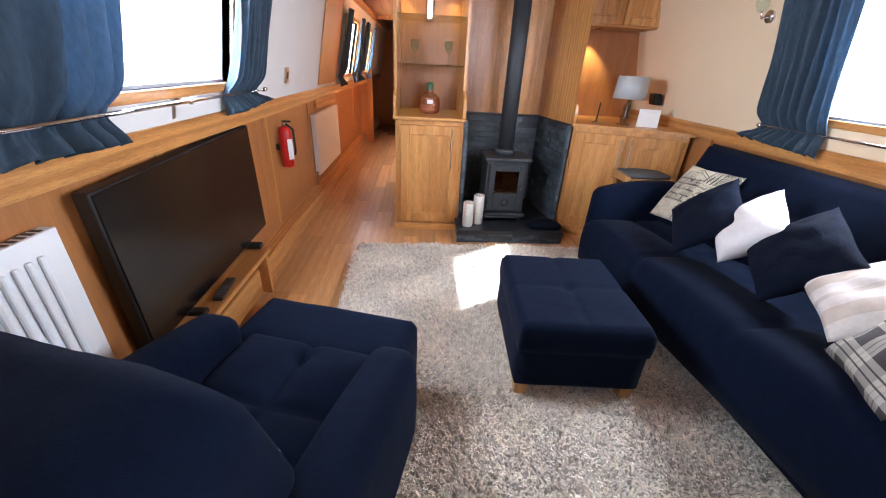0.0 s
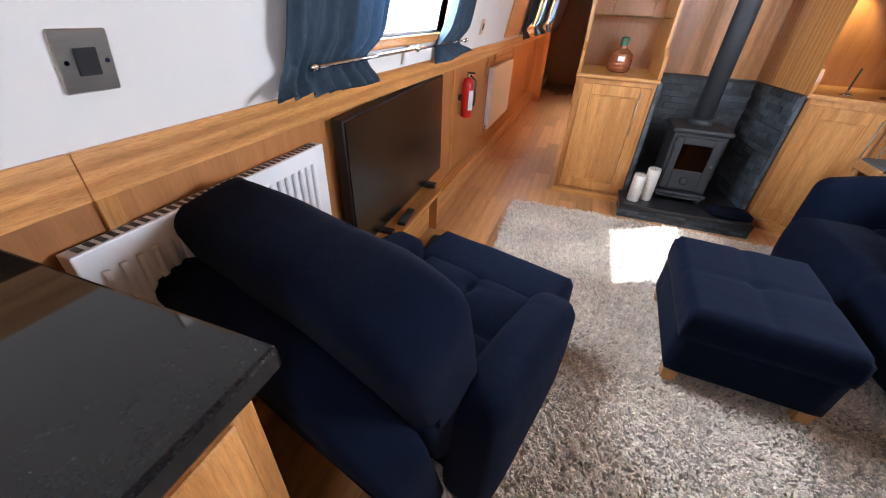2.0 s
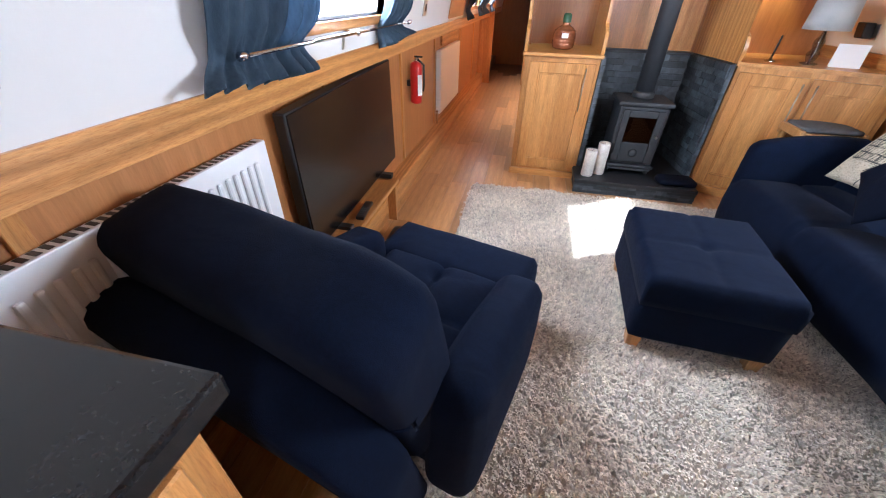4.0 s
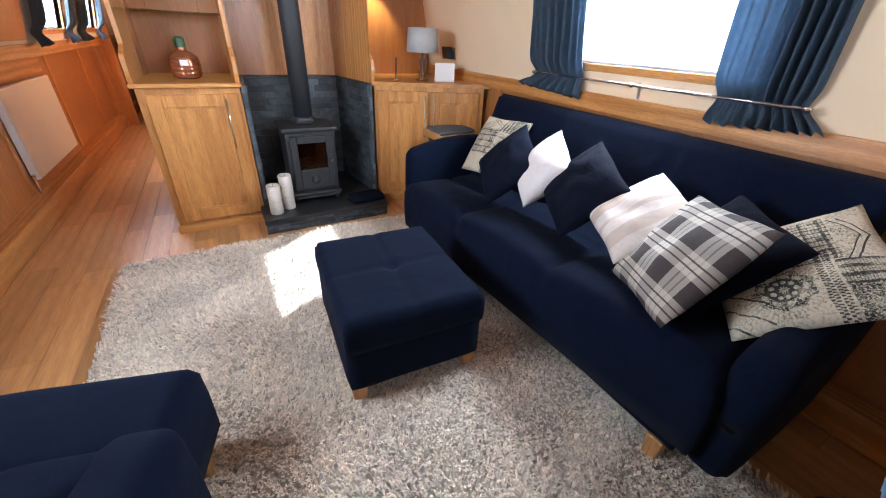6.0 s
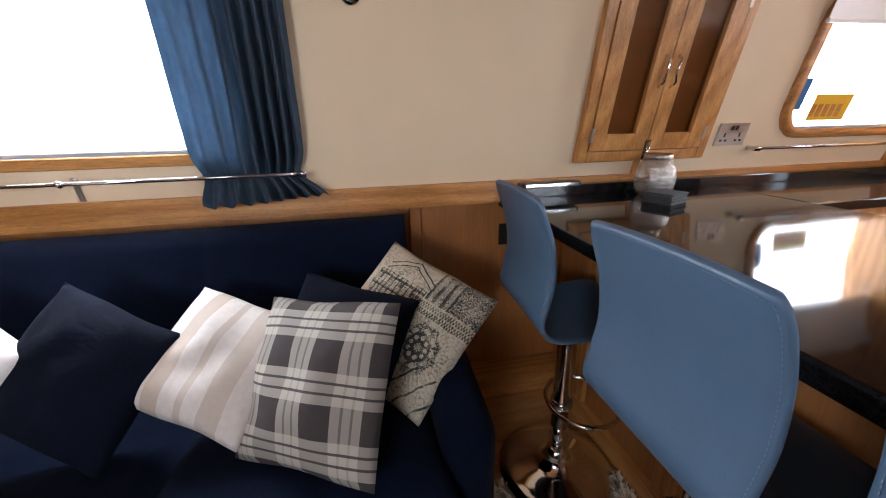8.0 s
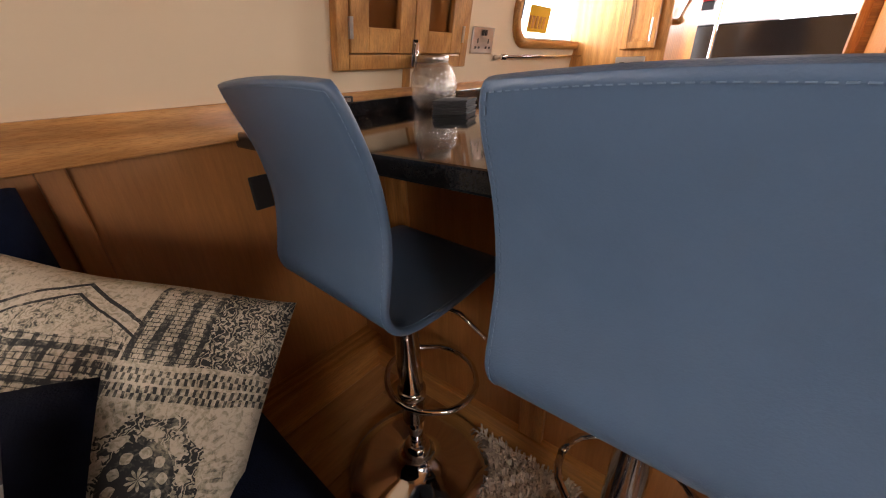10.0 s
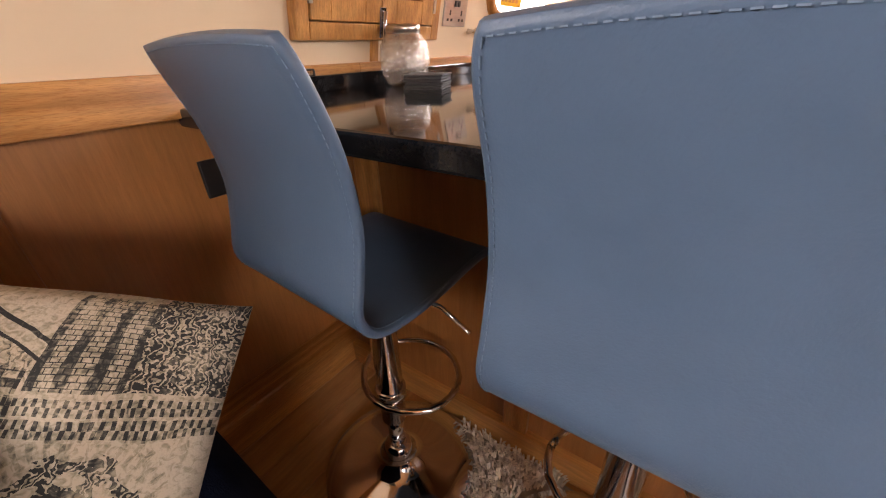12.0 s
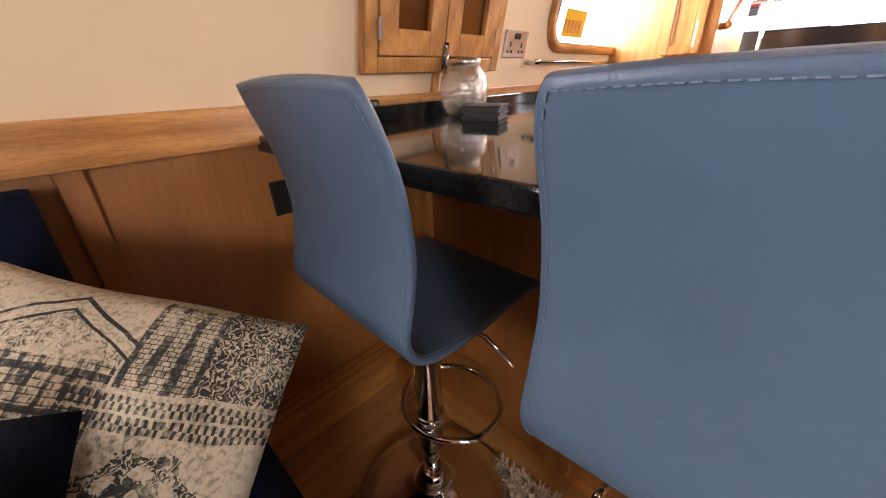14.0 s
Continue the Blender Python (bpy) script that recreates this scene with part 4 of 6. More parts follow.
part("pipe", rod([(0, 0, 0.63), (0, 0, CEILING)], 0.062, 32), FLUE, fl, smooth=True)
part("collar", turned([(0.07, 0.634), (0.076, 0.638), (0.076, 0.67), (0.068, 0.68)], 32), IRON, fl, smooth=True)

for x, y, h in ((0.510, 2.885, 0.20), (0.598, 2.945, 0.24)):
    c = thing("pillar_candle", pose(x, y, 0.105), "silvery glitter pillar candle on the hearth", "candle", "candles on the hearth")
    part("wax", turned([(0.041, 0), (0.043, 0.004), (0.043, h - 0.006), (0.039, h), (0.030, h - 0.012), (0.004, h - 0.014)], 28), WAX, c, smooth=True)
    part("wick", rod([(0, 0, h - 0.014), (0.002, 0, h + 0.004)], 0.0015, 6), BLACK, c)
glove = part("stove_glove", moved(pad(0.26, 0.13, 0.045, 0.02, 0.008, 8, 3, 0.012), pose(1.14, 2.885, 0.128, 0, 3, 8)), NAVY_PLAIN, smooth=True)
tagged(glove, "dark padded stove glove lying on the hearth", "glove")

# ---- television side ----
tv = thing("television", pose(0, 0, 0), "large flat black television leaning by the panelling", "television")
mtv = pose(-0.825, 1.745, 0.305, 0, -2, 90)
part("cabinet", moved(box(-0.54, 0.54, 0.002, 0.05, 0, 0.60, 0.006), mtv), BLACK, tv)
part("screen", moved(box(-0.533, 0.533, -0.004, 0.003, 0.012, 0.593, 0.001, 1), mtv), SCREEN, tv, "dark glossy screen")
for x in (-0.3, 0.3):
    part("foot", moved(box(x - 0.02, x + 0.02, -0.06, 0.06, -0.024, 0.004, 0.004), mtv), BLACK, tv)
st = thing("tv_bench", pose(-0.735, 1.46, 0), "low oak bench under the television", "bench")
part("top", box(-0.16, 0.0, -0.62, 0.62, 0.252, 0.280, 0.004), OAK_Y, st)
for y in (-0.58, 0.58):
    part("leg_board", box(-0.065, -0.01, y - 0.012, y + 0.012, 0.0, 0.252, 0.003), OAK_Z, st)
rem = thing("remote_control", pose(-0.775, 1.62, 0.281, 0, 0, 6), "black remote control on the bench", "remote")
part("body", box(-0.022, 0.022, -0.09, 0.09, 0, 0.018, 0.006), BLACK, rem)
for i in range(5):
    for j in range(3):
        part("button", box(-0.014 + j * 0.011, -0.008 + j * 0.011, -0.07 + i * 0.02, -0.062 + i * 0.02, 0.018, 0.0205), GREY_PAD, rem)
sb = part("black_case", pad(0.10, 0.2, 0.07, 0.03, 0.005, 6, 2, 0.002), BLACK, smooth=True)
sb.matrix_world = pose(-0.66, 1.78, 0.036)
tagged(sb, "small black plastic case on the floor under the bench", "case")


def radiator(y0, y1, z0, z1, face, label, plain):
    ob = thing("radiator", pose(0, 0, 0), label, "radiator", "radiators on the cabin side")
    part("body", box(face - 0.045, face - 0.004, y0, y1, z0, z1, 0.004), WHITE, ob)
    if plain:
        part("front_plate", box(face - 0.004, face + 0.002, y0 + 0.004, y1 - 0.004, z0 + 0.004, z1 - 0.004, 0.003), WHITE, ob)
    else:
        n = int((y1 - y0 - 0.06) / 0.0335)
        for i in range(n):
            y = y0 + 0.04 + i * 0.0335
            part("rib", box(face - 0.006, face + 0.008, y - 0.009, y + 0.009, z0 + 0.05, z1 - 0.05, 0.007, 2), WHITE, ob)
        for i in range(int((y1 - y0) / 0.022) - 1):
            y = y0 + 0.02 + i * 0.022
            part("grille_slot", box(face - 0.038, face - 0.012, y, y + 0.012, z1 - 0.002, z1 + 0.001), BLACK, ob)
    part("valve", rod([(face - 0.025, y0 - 0.03, z0 + 0.03), (face - 0.025, y0 + 0.01, z0 + 0.03)], 0.012, 10), CHROME, ob)
    part("pipe", rod([(face - 0.025, y0 - 0.025, z0 + 0.03), (face - 0.025, y0 - 0.025, 0.14)], 0.0075, 8), CHROME, ob)
    for y in (y0 + 0.12, y1 - 0.12):
        part("bracket", box(face - 0.10, face - 0.044, y - 0.02, y + 0.02, z1 - 0.12, z1 - 0.06), WHITE, ob)
    return ob


radiator(0.30, 1.085, 0.30, 0.83, -0.845, "white ribbed panel radiator under the trim", False)
radiator(3.74, 4.72, 0.24, 0.80, -0.845, "white flat-fronted radiator in the corridor", True)
part_r = structure("trim_radiator_board", box(L_LOW - 0.005, L_LOW + 0.02, 3.95, 4.8, 0.82, 0.94, 0.003), OAK_Y, "oak board above the corridor radiator")

ext = thing("fire_extinguisher", pose(-0.835, 2.86, 0.545), "red fire extinguisher hung on the panelling", "extinguisher")
part("cylinder", turned([(0.03, 0), (0.042, 0.012), (0.043, 0.24), (0.034, 0.275), (0.014, 0.285)], 24), RED, ext, smooth=True)
part("valve", turned([(0.014, 0.28), (0.016, 0.3), (0.012, 0.315)], 14), CHROME, ext, smooth=True)
part("lever", box(-0.01, 0.05, -0.008, 0.008, 0.31, 0.322, 0.003), BLACK, ext)
part("hose", rod([(0.01, 0.01, 0.30), (0.05, 0.03, 0.26), (0.05, 0.035, 0.12), (0.045, 0.03, 0.08)], 0.008, 8), BLACK, ext, smooth=True)
part("label", moved(box(0.0425, 0.0445, -0.02, 0.02, 0.06, 0.2), pose(0, 0, 0, 0, 0, -35)), LABEL, ext, "white printed label")
part("bracket", box(-0.07, -0.035, -0.02, 0.02, 0.12, 0.16), BLACK, ext)


def wall_plate(side, y, z, w, h, kind, label):
    ob = thing("wall_switch" if kind == "switch" else "double_socket", pose(0, 0, 0), label, "switch" if kind == "switch" else "socket")
    part("plate", on_wall(box(0, 0.008, y - w / 2, y + w / 2, z - h / 2, z + h / 2, 0.002, 1), side), STEEL, ob)
    if kind == "switch":
        for sy in (-0.36, 0.36):
            part("screw", on_wall(rod([(0.008, y + sy * w, z), (0.0095, y + sy * w, z)], 0.0035, 10), side), CHROME, ob)
        part("insert", on_wall(box(0.008, 0.011, y - w * 0.2, y + w * 0.2, z - h * 0.22, z + h * 0.22, 0.001, 1), side), BLACK, ob)
    else:
        for s in (-0.25, 0.25):
            for dy, dz, a, b in ((0, -0.002, 0.008, 0.016), (-0.012, -0.024, 0.011, 0.008), (0.012, -0.024, 0.011, 0.008)):
                part("pin_hole", on_wall(box(0.008, 0.0088, y + s * w + dy - a / 2, y + s * w + dy + a / 2, z + dz - b / 2, z + dz + b / 2), side), BLACK, ob)
            part("rocker", on_wall(box(0.008, 0.013, y + s * w * 0.28 - 0.006, y + s * w * 0.28 + 0.006, z + 0.016, z + 0.034, 0.001, 1), side), BLACK, ob)
    return ob


wall_plate(left, 0.40, 1.16, 0.076, 0.086, "switch", "brushed steel switch plate with a black insert")
wall_plate(left, 2.74, 1.157, 0.07, 0.09, "switch", "brushed steel switch plate on the side wall")
wall_plate(right, -0.84, 1.128, 0.146, 0.088, "socket", "brushed steel double socket above the worktop")


def wall_lamp(side, y, z):
    ob = thing("wall_light", pose(0, 0, 0), "small chrome wall light with a clear glass shade", "light", "wall lights")
    m = lambda bm: on_wall(bm, side)
    part("rose", m(rod([(0, y, z), (0.012, y, z)], 0.03, 20)), CHROME, ob, smooth=True)
    part("arm", m(rod([(0.01, y, z), (0.05, y, z - 0.01), (0.06, y, z + 0.02)], 0.006, 8)), CHROME, ob, smooth=True)
    part("shade", m(rod([(0.06, y, z + 0.02), (0.06, y, z + 0.05), (0.06, y, z + 0.11)], [0.018, 0.03, 0.034], 16)), SHELF_GLASS, ob, "clear glass shade", True)


wall_lamp(right, 2.31, 1.57)
wall_lamp(right, 0.65, 1.54)
wall_lamp(right, 0.0, 1.60)

# ---- seating ----
def seams(w, d, top, cols, rows, depth, r=0.05, n=40, base=0.0, buttons=(), seed=0, wob=0.004, bulge=0.02):
    """A padded slab w by d, flat below at base, with stitched valleys between cols x rows fields and button dimples on top."""
    bm = bmesh.new()
    nu, nv = n, max(10, int(n * d / w))
    rows_v = []
    for j in range(nv + 1):
        line = []
        for i in range(nu + 1):
            u, v = i / nu, j / nv
            x, y = (u - 0.5) * w, (v - 0.5) * d
            ex, ey = min(u, 1 - u) * w, min(v, 1 - v) * d
            e = min(ex, ey)
            z = top - (r - math.sqrt(max(0, r * r - max(0, r - e) ** 2)) if e < r else 0)
            fu, fv = (u * cols) % 1, (v * rows) % 1
            valley = 0.0
            if cols > 1 and 0.5 / cols < u < 1 - 0.5 / cols:
                valley = max(valley, 1 - min(fu, 1 - fu) * w / cols / 0.035)
            if rows > 1 and 0.5 / rows < v < 1 - 0.5 / rows:
                valley = max(valley, 1 - min(fv, 1 - fv) * d / rows / 0.035)
            z += bulge * math.sin(math.pi * fu) * math.sin(math.pi * fv) - depth * max(0, valley) ** 1.5
            for bx, by in buttons:
                q = math.hypot(x - bx, y - by)
                z -= 0.022 * math.exp(-(q / 0.03) ** 2)
            z += wob * noise.noise(Vector((x * 6 + seed, y * 6, 0)))
            line.append(bm.verts.new((x, y, z)))
        rows_v.append(line)
    for a, b in zip(rows_v, rows_v[1:]):
        for i in range(nu):
            bm.faces.new((a[i], a[i + 1], b[i + 1], b[i]))
    rim = [rows_v[0][i] for i in range(nu + 1)] + [rows_v[j][nu] for j in range(1, nv + 1)] + [rows_v[nv][i] for i in range(nu - 1, -1, -1)] + [rows_v[j][0] for j in range(nv - 1, 0, -1)]
    prev = rim
    for s in (0.35, 0.7, 1.0):
        ring = []
        for v in rim:
            out = 1 + 0.010 * math.sin(math.pi * s)
            z = v.co.z + (base - v.co.z) * s
            ring.append(bm.verts.new((v.co.x * out, v.co.y * out, z)))
        for k in range(len(rim)):
            bm.faces.new((prev[k], ring[k], ring[(k + 1) % len(rim)], prev[(k + 1) % len(rim)]))
        prev = ring
    bm.faces.new(prev)
    bmesh.ops.recalc_face_normals(bm, faces=bm.faces)
    return bm


def leg(parent, x, y, h=0.09, s=0.03, material=BEECH):
    bm = box(x - s, x + s, y - s, y + s, -0.0, h, 0.003, 1)
    for v in bm.verts:
        if v.co.z < h / 2:
            v.co.x, v.co.y = x + (v.co.x - x) * 0.78, y + (v.co.y - y) * 0.78
    return part("leg", bm, material, parent, "pale tapered wooden leg")


# sofa: its back towards starboard
sofa = thing("sofa", pose(0, 0, 0), "navy fabric sofa bed with a stitched seat and low arms", "sofa")
seat = moved(seams(1.93, 0.66, 0.0, 3, 2, 0.026, 0.06, 66, -0.30, [(x, 0.05) for x in (-0.32, 0.32)], 3), pose(1.595, 1.485, 0.435, 0, 4, 90))
part("seat", seat, NAVY, sofa, "deep seat with stitched seams", True)
back = moved(seams(1.90, 0.62, 0.0, 3, 1, 0.014, 0.05, 60, -0.13, (), 5, 0.003, 0.012), pose(1.835, 1.485, 0.62, 0, -71, 0) @ pose(0, 0, 0, 0, 0, 90))
part("backrest", back, NAVY, sofa, "tall flat backrest", True)
part("base_frame", box(1.33, 1.94, 0.55, 2.42, 0.10, 0.17, 0.01), NAVY_PLAIN, sofa)
for y, s in ((0.475, 1), (2.495, 2)):
    arm = pad(0.58, 0.125, 0.46, 0.05, 0.010, 14, s, 0.003)
    for v in arm.verts:
        if v.co.z > 0:
            v.co.z += 0.03 * v.co.x / 0.29 + 0.02 * math.sin((v.co.x + 0.29) / 0.58 * math.pi)
    part("arm", moved(arm, pose(1.60, y, 0.36)), NAVY, sofa, smooth=True)
for x, y in ((1.345, 0.60), (1.345, 2.38), (1.88, 0.60), (1.88, 2.38)):
    leg(sofa, x, y, 0.11, 0.028)


def cushion(center, u, v, size, material, label, thick=0.13, seed=0, group="cushions on the sofa"):
    """A plump square cushion with pulled-out corners and a seam; u and v span its face."""
    u, v = Vector(u).normalized(), Vector(v)
    v = (v - u * v.dot(u)).normalized()
    w = u.cross(v)
    m = Matrix((u, v, w)).transposed().to_4x4()
    m.translation = Vector(center)
    n = 26
    bm = bmesh.new()
    uv = bm.loops.layers.uv.new("UVMap")
    where = {}
    sides = []
    for s in (1, -1):
        grid = []
        for j in range(n + 1):
            row = []
            for i in range(n + 1):
                a, b = 2 * i / n - 1, 2 * j / n - 1
                edge = max(abs(a), abs(b)) > 0.9999
                if s < 0 and edge:
                    row.append(sides[0][j][i])
                    continue
                h = (max(0, 1 - abs(a) ** 2.4) * max(0, 1 - abs(b) ** 2.4)) ** 0.55
                pull = 1 - 0.035 * (1 - abs(b) ** 2) * abs(a) ** 3
                pul2 = 1 - 0.035 * (1 - abs(a) ** 2) * abs(b) ** 3
                nz = noise.noise(Vector((a * 2.1 + seed * 7, b * 2.1, s * 3))) * 0.014 * (1 - max(abs(a), abs(b)) ** 4)
                ed = 0.002 * math.sin(5 * (a + b) + seed)
                vert = bm.verts.new((a * size / 2 * pull, b * size / 2 * pul2 + ed * (abs(a) if not edge else 1), s * (h * thick / 2 + nz)))
                where[vert] = ((a + 1) / 2, (b + 1) / 2)
                row.append(vert)
            grid.append(row)
        sides.append(grid)
        for j in range(n):
            for i in range(n):
                q = [grid[j][i], grid[j][i + 1], grid[j + 1][i + 1], grid[j + 1][i]]
                f = bm.faces.new(q if s > 0 else q[::-1])
                for l in f.loops:
                    l[uv].uv = where[l.vert]
    ob = part("cushion", bm, material, smooth=True)
    ob.matrix_world = m
    return tagged(ob, label, "cushion", group)


WHITE_COTTON = mat("white_cotton", (0.66, 0.63, 0.62), 0.9, spread=0.06, scale=60, bump=0.3)
creased(WHITE_COTTON, 8.0, 0.5)
cushion((1.73, 2.13, 0.635), (0.03, -0.3, 0.02), (0.22, 0.08, 0.32), 0.375, PRINT, "cream cushion printed with grey engravings, upright at the sofa end", 0.11, 1)
cushion((1.56, 1.80, 0.640), (-0.12, -0.26, -0.13), (0.15, -0.17, 0.24), 0.34, NAVY_PLAIN, "plain navy cushion tipped on its corner", 0.13, 2)
cushion((1.62, 1.60, 0.670), (-0.155, -0.252, -0.11), (0.085, -0.173, 0.22), 0.30, WHITE_COTTON, "white cotton cushion tipped on its corner", 0.16, 3)
cushion((1.60, 1.335, 0.660), (-0.115, -0.266, -0.116), (0.125, -0.183, 0.222), 0.335, NAVY_PLAIN, "plain navy cushion leaning on the sofa back", 0.14, 4)
cushion((1.59, 1.04, 0.660), (-0.15, -0.31, -0.08), (0.257, 0.01, 0.20), 0.315, STRIPED, "white cushion with soft beige stripes", 0.12, 5)
cushion((1.585, 0.770, 0.638), (-0.22, -0.29, -0.02), (0.19, -0.10, 0.26), 0.37, NAVY_PLAIN, "plain navy cushion half hidden behind the plaid one", 0.085, 6)
cushion((1.455, 0.80, 0.655), (-0.20, -0.31, 0.045), (0.175, -0.073, 0.248), 0.37, PLAID, "grey and cream plaid cushion leaning forward on the sofa", 0.12, 7)
cushion((1.625, 0.580, 0.675), (-0.233, -0.227, -0.10), (0.15, -0.21, 0.221), 0.375, PRINT, "cream cushion printed with grey engravings by the sofa arm", 0.11, 8)

# ottoman
ott = thing("footstool", pose(0.793, 1.505, 0.025, 0, 0, -4), "navy fabric storage footstool on four beech legs", "footstool")
part("lid", moved(seams(0.52, 0.60, 0.375, 2, 2, 0.007, 0.03, 34, 0.24, ((0, 0),), 9, 0.003, 0.003), pose(0, 0, 0)), NAVY, ott, "padded lid with crossed seams", True)
part("body", moved(pad(0.518, 0.598, 0.19, 0.016, 0.003, 10, 6, 0.003), pose(0, 0, 0.158)), NAVY, ott, smooth=True)
for x in (-0.222, 0.222):
    for y in (-0.262, 0.262):
        leg(ott, x, y, 0.075, 0.03)

# armchair, turned a little from the stove
ac = thing("armchair", pose(-0.322, 0.736, 0.0, 0, 0, -15), "navy fabric chair bed with a wide buttoned seat", "armchair")
part("seat", moved(seams(0.50, 0.56, 0.395, 2, 2, 0.014, 0.04, 40, 0.11, ((0.0, 0.19), (0.0, -0.12)), 12, 0.004, 0.022), pose(-0.02, 0.14, 0)), NAVY, ac, "buttoned seat cushion", True)
part("seat_front", moved(seams(0.62, 0.28, 0.39, 1, 1, 0.0, 0.05, 40, 0.11, ((0.0, -0.125), (-0.2, -0.125), (0.2, -0.125)), 13, 0.005, 0.016), pose(-0.03, 0.50, 0)), NAVY, ac, "wide front seat pad", True)
for x, s in ((0.285, 21), (-0.33, 22)):
    a = pad(0.155, 0.58, 0.42, 0.055, 0.012, 12, s, 0.005)
    for v in a.verts:
        if v.co.z > 0:
            v.co.z -= 0.035 * (v.co.y / 0.29)
    part("arm", moved(a, pose(x, 0.09, 0.315)), NAVY, ac, smooth=True)
bk = pad(0.74, 0.22, 0.54, 0.045, 0.012, 22, 23, 0.007)
for v in bk.verts:
    if v.co.x > 0.16 and v.co.z > 0:
        v.co.z -= 0.075 * ((v.co.x - 0.16) / 0.21) ** 2
    v.co += Vector((0, 0, 0.004 * noise.noise(Vector((v.co.x * 40, v.co.y * 9, v.co.z * 9)))))
part("backrest", moved(bk, pose(-0.125, -0.20, 0.585, 15, 0, 0)), NAVY, ac, "thick folded backrest", True)
bb = pad(0.73, 0.13, 0.58, 0.03, 0.008, 16, 24, 0.005)
for v in bb.verts:
    if v.co.x > 0.05 and v.co.z > 0:
        v.co.z -= 0.16 * ((v.co.x - 0.05) / 0.28) ** 2
part("back_panel", moved(bb, pose(-0.11, -0.335, 0.42, 14, 0, 0)), NAVY, ac, "lower layer of the folded backrest", True)
for x in (-0.28, 0.24):
    for y in (-0.28, 0.55):
        leg(ac, x, y, 0.12, 0.028)
cushion((-0.40, 0.69, 0.55), (0.966, -0.259, 0.03), (0.07, -0.26, 0.5), 0.38, STRIPED, "white and beige striped cushion against the chair back", 0.13, 31, "cushion on the armchair")

# beech stool with a grey pad between sofa and cabinet
sl = thing("wooden_stool", pose(1.80, 2.79, 0), "pale beech stool with a grey felt pad", "stool")
for x in (-0.16, 0.16):
    for y in (-0.10, 0.10):
        part("leg", rod([(x, y, 0), (x * 0.92, y * 0.9, 0.56)], [0.013, 0.017], 10), BEECH, sl, smooth=True)
for y in (-0.10, 0.10):
    part("rail", box(-0.18, 0.18, y - 0.012, y + 0.012, 0.53, 0.585, 0.006), BEECH, sl)
for x in (-0.165, 0.165):
    part("rail", box(x - 0.014, x + 0.014, -0.12, 0.12, 0.55, 0.60, 0.008), BEECH, sl)
for x in (-0.10, -0.05, 0.0, 0.05, 0.10):
    part("slat", box(x - 0.014, x + 0.014, -0.10, 0.10, 0.57, 0.584, 0.003), BEECH, sl)
gp = part("seat_pad", pad(0.31, 0.22, 0.03, 0.014, 0.006, 8, 2, 0.003), GREY_PAD, smooth=True)
gp.matrix_world = pose(1.80, 2.79, 0.602)
tagged(gp, "grey felt pad on the beech stool", "pad")

# ---- bar stools ----
def stool_profile():
    pts = [(0.197, 0.378), (0.181, 0.335), (0.158, 0.265), (0.148, 0.18), (0.158, 0.11), (0.168, 0.06), (0.155, 0.025), (0.125, 0.006), (0.07, 0.0), (0.0, 0.002), (-0.09, 0.012), (-0.15, 0.012), (-0.185, -0.01)]
    out = []
    for i in range(len(pts) - 1):
        p0, p1, p2, p3 = [Vector(pts[max(0, min(len(pts) - 1, k))]) for k in (i - 1, i, i + 1, i + 2)]
        for s in range(4):
            t = s / 4
            out.append(0.5 * (2 * p1 + (p2 - p0) * t + (2 * p0 - 5 * p1 + 4 * p2 - p3) * t * t + (3 * p1 - p0 - 3 * p2 + p3) * t ** 3))
    out.append(Vector(pts[-1]))
    return out


